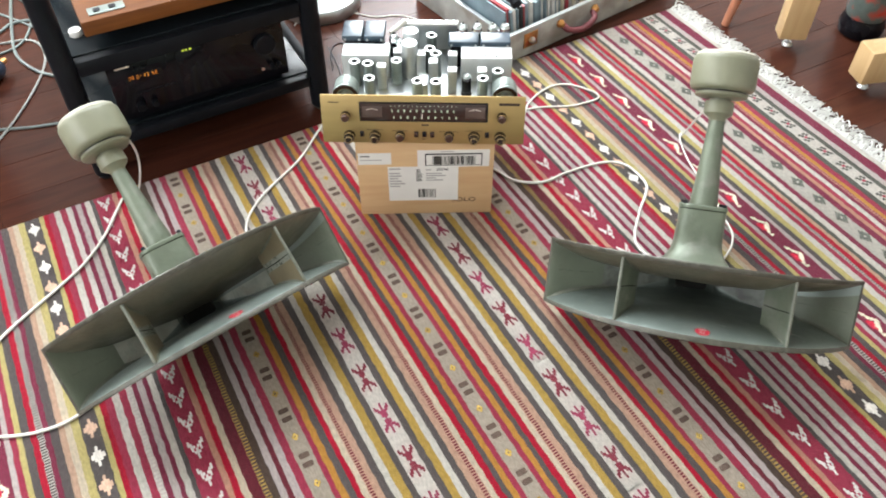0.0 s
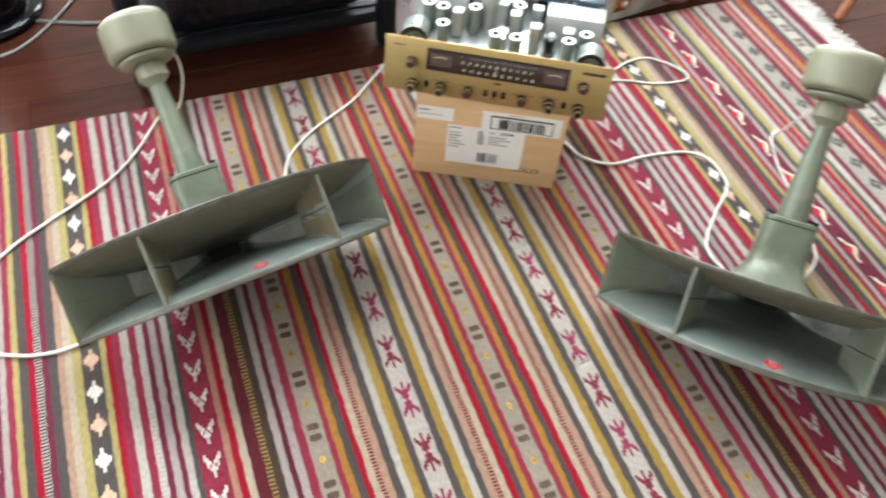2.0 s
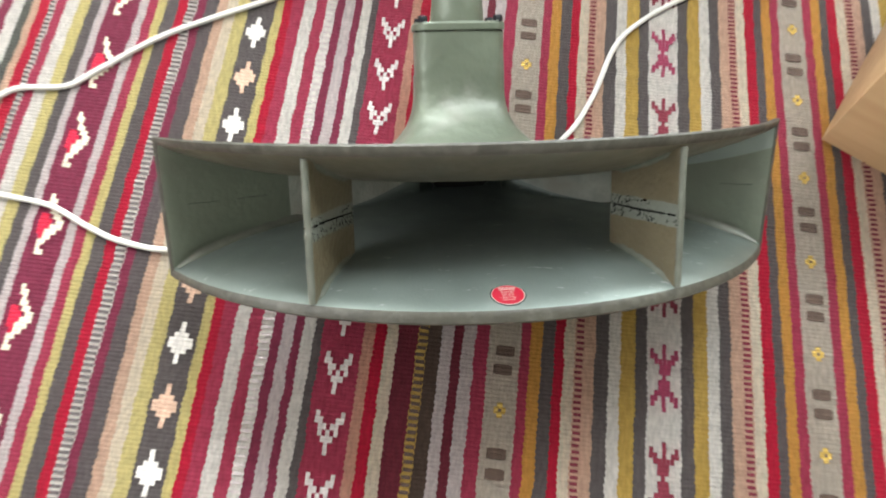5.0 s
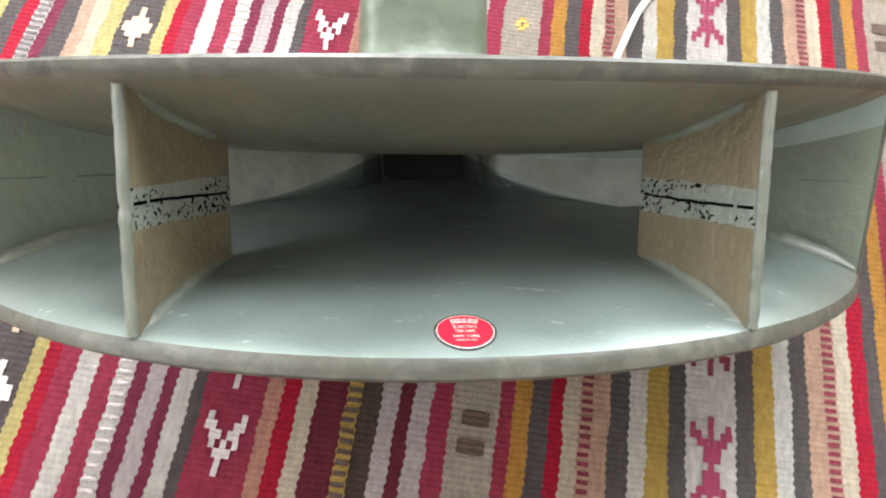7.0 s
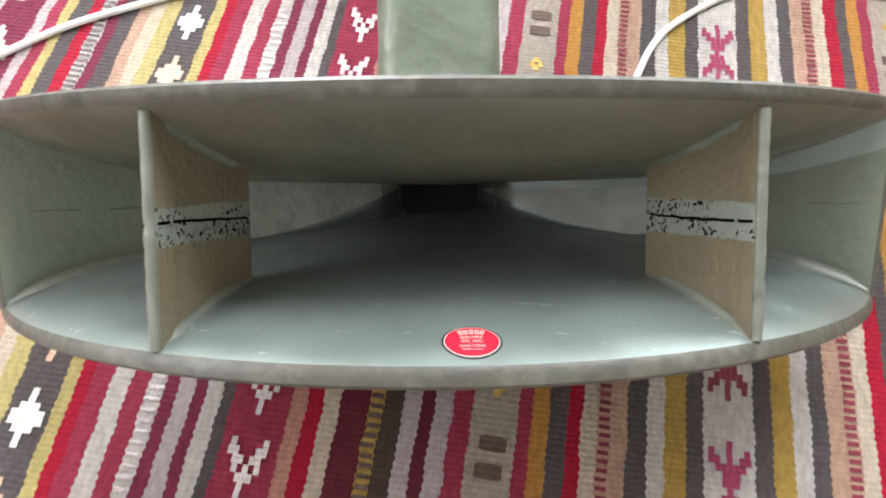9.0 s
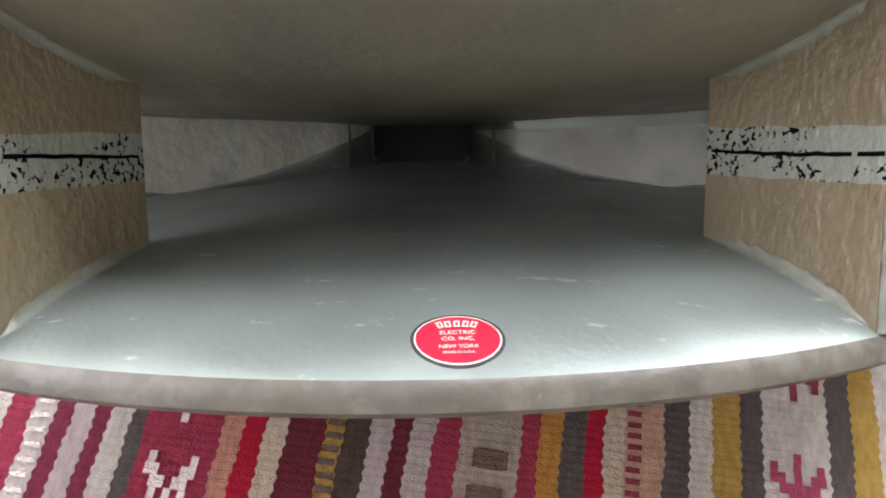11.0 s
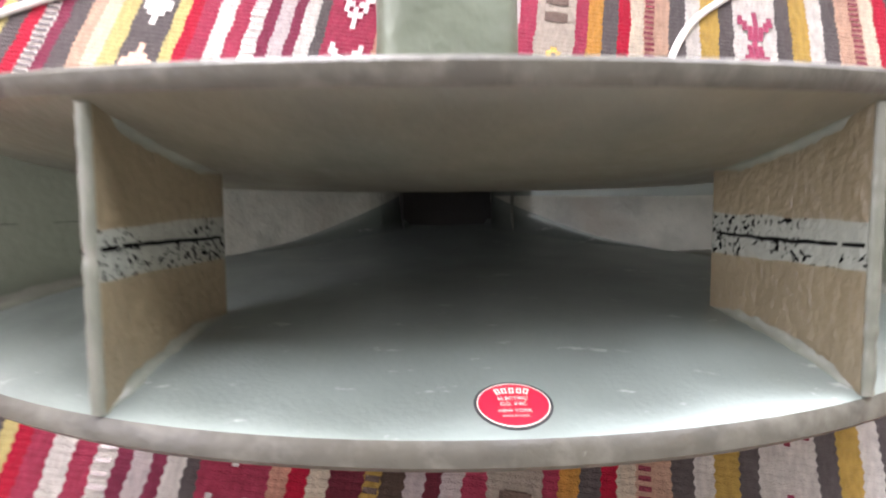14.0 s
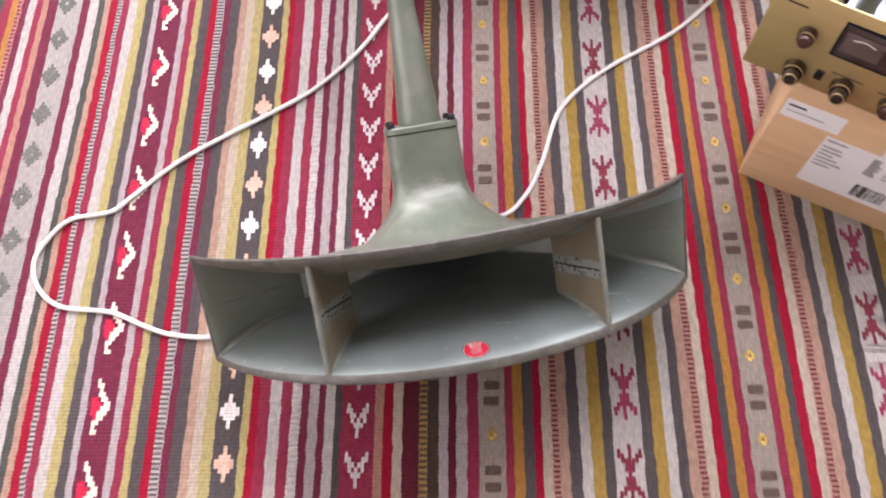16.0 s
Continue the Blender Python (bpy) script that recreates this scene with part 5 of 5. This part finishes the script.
for name, q in (("front_wall", (0, 0, 0, CL, 0.010, CH)), ("back_wall", (0, CD - 0.010, 0, CL, CD, CH)), ("side_wall", (0, 0.0104, 0, 0.010, CD - 0.0104, CH)), ("side_wall", (CL - 0.010, 0.0104, 0, CL, CD - 0.0104, CH)), ("bottom", (0.0104, 0.0104, 0, CL - 0.0104, CD - 0.0104, 0.008))):
    w_ = part(name, box(*q, 0.0025), CASE, case)
    if name == "front_wall":
        fw = w_
part("metal_edge", box(-0.001, -0.001, CH + 0.0003, CL + 0.001, 0.011, CH + 0.004, 0.001), ALU, case, "dull metal edging")
part("metal_edge", box(-0.001, 0.0115, CH + 0.0003, 0.011, CD + 0.001, CH + 0.004, 0.001), ALU, case, "dull metal edging")
for x in (0.055, 0.44):
    lock = part("lock_plate", box(x, -0.003, 0.026, x + 0.046, -0.0002, 0.068, 0.001), BRASS, fw, "worn brass lock plate")
    part("lock_knob", moved(lathe([(0.008, 0), (0.009, 0.006), (0.005, 0.012)], 16), Matrix.Translation((x + 0.023, -0.003, 0.047)) @ Matrix.Rotation(radians(90), 4, "X")), CHROME, lock)
hd = part("carrying_handle", tube([(0.185, -0.004, 0.052), (0.195, -0.022, 0.040), (0.24, -0.028, 0.030), (0.285, -0.022, 0.040), (0.295, -0.004, 0.052)], 0.0085, 10), LEATHER, fw, "maroon leather handle")
for x in (0.178, 0.302):
    part("handle_clasp", moved(lathe([(0.010, 0), (0.012, 0.005), (0.006, 0.016)], 14), Matrix.Translation((x, 0, 0.056)) @ Matrix.Rotation(radians(90), 4, "X")), BRASS, fw)
SLEEVES = [mat("sleeve_" + n, c, rough=0.45, vary=0.25, scale=15, bump=0.03) for n, c in (("white", (0.66, 0.66, 0.63)), ("blue", (0.20, 0.28, 0.32)), ("grey", (0.46, 0.48, 0.48)), ("red", (0.36, 0.04, 0.05)), ("black", (0.02, 0.02, 0.025)), ("cream", (0.60, 0.55, 0.42)))]
x = 0.030
while x < CL - 0.05:
    w = random.choice((0.004, 0.006, 0.009, 0.009))
    lean = random.uniform(-9, -4)
    rb = box(0, 0, 0, w, 0.185, 0.112 + random.uniform(-0.006, 0.006), 0.0006, 1)
    ob = link("record_sleeve", rb, SLEEVES[min(5, int(random.random() * 8) % 6)])
    ob.matrix_world = case.matrix_world @ pose(x, 0.03 + random.uniform(0, 0.012), 0.011, 0, lean, 0)
    tagged(ob, "record sleeve standing upright in the grey case", "record", "records in the case")
    x += w + 0.0012
x = 0.030
while x < CL - 0.05:
    w = random.choice((0.005, 0.009, 0.011))
    rb = box(0, 0, 0, w, 0.150, 0.108 + random.uniform(-0.008, 0.004), 0.0006, 1)
    ob = link("record_sleeve", rb, SLEEVES[int(random.random() * 6) % 6])
    ob.matrix_world = case.matrix_world @ pose(x, 0.232, 0.011, 0, -6, 0)
    tagged(ob, "record sleeve standing upright in the grey case", "record", "records in the case")
    x += w + 0.0014
tubeob = thing("black_tube", case.matrix_world @ pose(0.05, 0.06, 0.120), "dark tube lying across the records", "tube")
part("tube_body", tube([(0, -0.03, 0.02), (0.02, 0.06, 0.06), (0.035, 0.16, 0.10)], 0.014, 16), SATIN, tubeob)

# ---------------------------------------------------------------- furniture past the fringe
def pine_leg(place, w, d, h, rail, label):
    t = thing("pine_furniture_leg", place, label, "furniture leg")
    body = part("post", box(-w / 2, -d / 2, 0.030, w / 2, d / 2, h, 0.003), PINE, t, "varnished pine post")
    part("foot_stem", lathe([(0.004, 0.010), (0.004, 0.031)], 12), CHROME, t)
    part("levelling_foot", lathe([(0.013, 0.0), (0.014, 0.003), (0.010, 0.010), (0.004, 0.012)], 18), CHROME, t, "steel levelling foot")
    if rail:
        part("rail", box(w / 2 + 0.0005, -d / 2 + 0.004, h - 0.060, w / 2 + 0.5, d / 2 - 0.004, h - 0.002, 0.003), PINE, t)
    return t


pine_leg(pose(1.135, 0.148, FLOOR, 0, 0, -32), 0.070, 0.050, 0.62, False, "square pine furniture leg on a steel levelling foot")
pine_leg(pose(1.165, -0.080, FLOOR, 0, 0, -18), 0.070, 0.060, 0.120, True, "low pine post with a rail on a steel foot")
stool = thing("stool_leg", pose(1.056, 0.299, FLOOR), "slanting terracotta-coloured round stool leg", "stool")
part("leg", moved(lathe([(0.0105, 0.0), (0.013, 0.10), (0.017, 0.40), (0.016, 0.42)], 18), Matrix.Rotation(radians(14), 4, "Y")), TERRA, stool)
vase = thing("vase", pose(1.350, 0.100, FLOOR), "dark glazed pot with red flowers painted on green", "vase")
part("vase_foot", lathe([(0.048, 0.0), (0.056, 0.006), (0.060, 0.03), (0.052, 0.055)], 32), GLOSS, vase, "glossy black foot")
part("vase_body", lathe([(0.050, 0.054), (0.056, 0.07), (0.062, 0.14), (0.058, 0.22), (0.030, 0.26), (0.028, 0.30)], 32), VASE, vase, "green body with red spots")

# ---------------------------------------------------------------- floor planks
rng = random.Random(5)
PL = {}


def plank_mesh(ln):
    if ln not in PL:
        me = bpy.data.meshes.new("plank")
        b_ = box(0, 0, -0.008, ln - 0.0006, 0.1194, 0, 0.0005, 1)
        b_.to_mesh(me)
        b_.free()
        me.materials.append(PLANK)
        PL[ln] = me
    return PL[ln]


y = Y0
while y < Y1 - 0.10:
    x = X0
    while x < X1 - 0.01:
        ln = rng.choice((0.9, 1.2, 1.5)) if x > X0 else rng.choice((0.3, 0.6, 0.9, 1.2))
        ln = round(min(ln, X1 - x), 2)
        ob = new("plank", plank_mesh(ln))
        ob.parent = floor
        ob.location = (x, y, FLOOR)
        x += ln
    y += 0.12
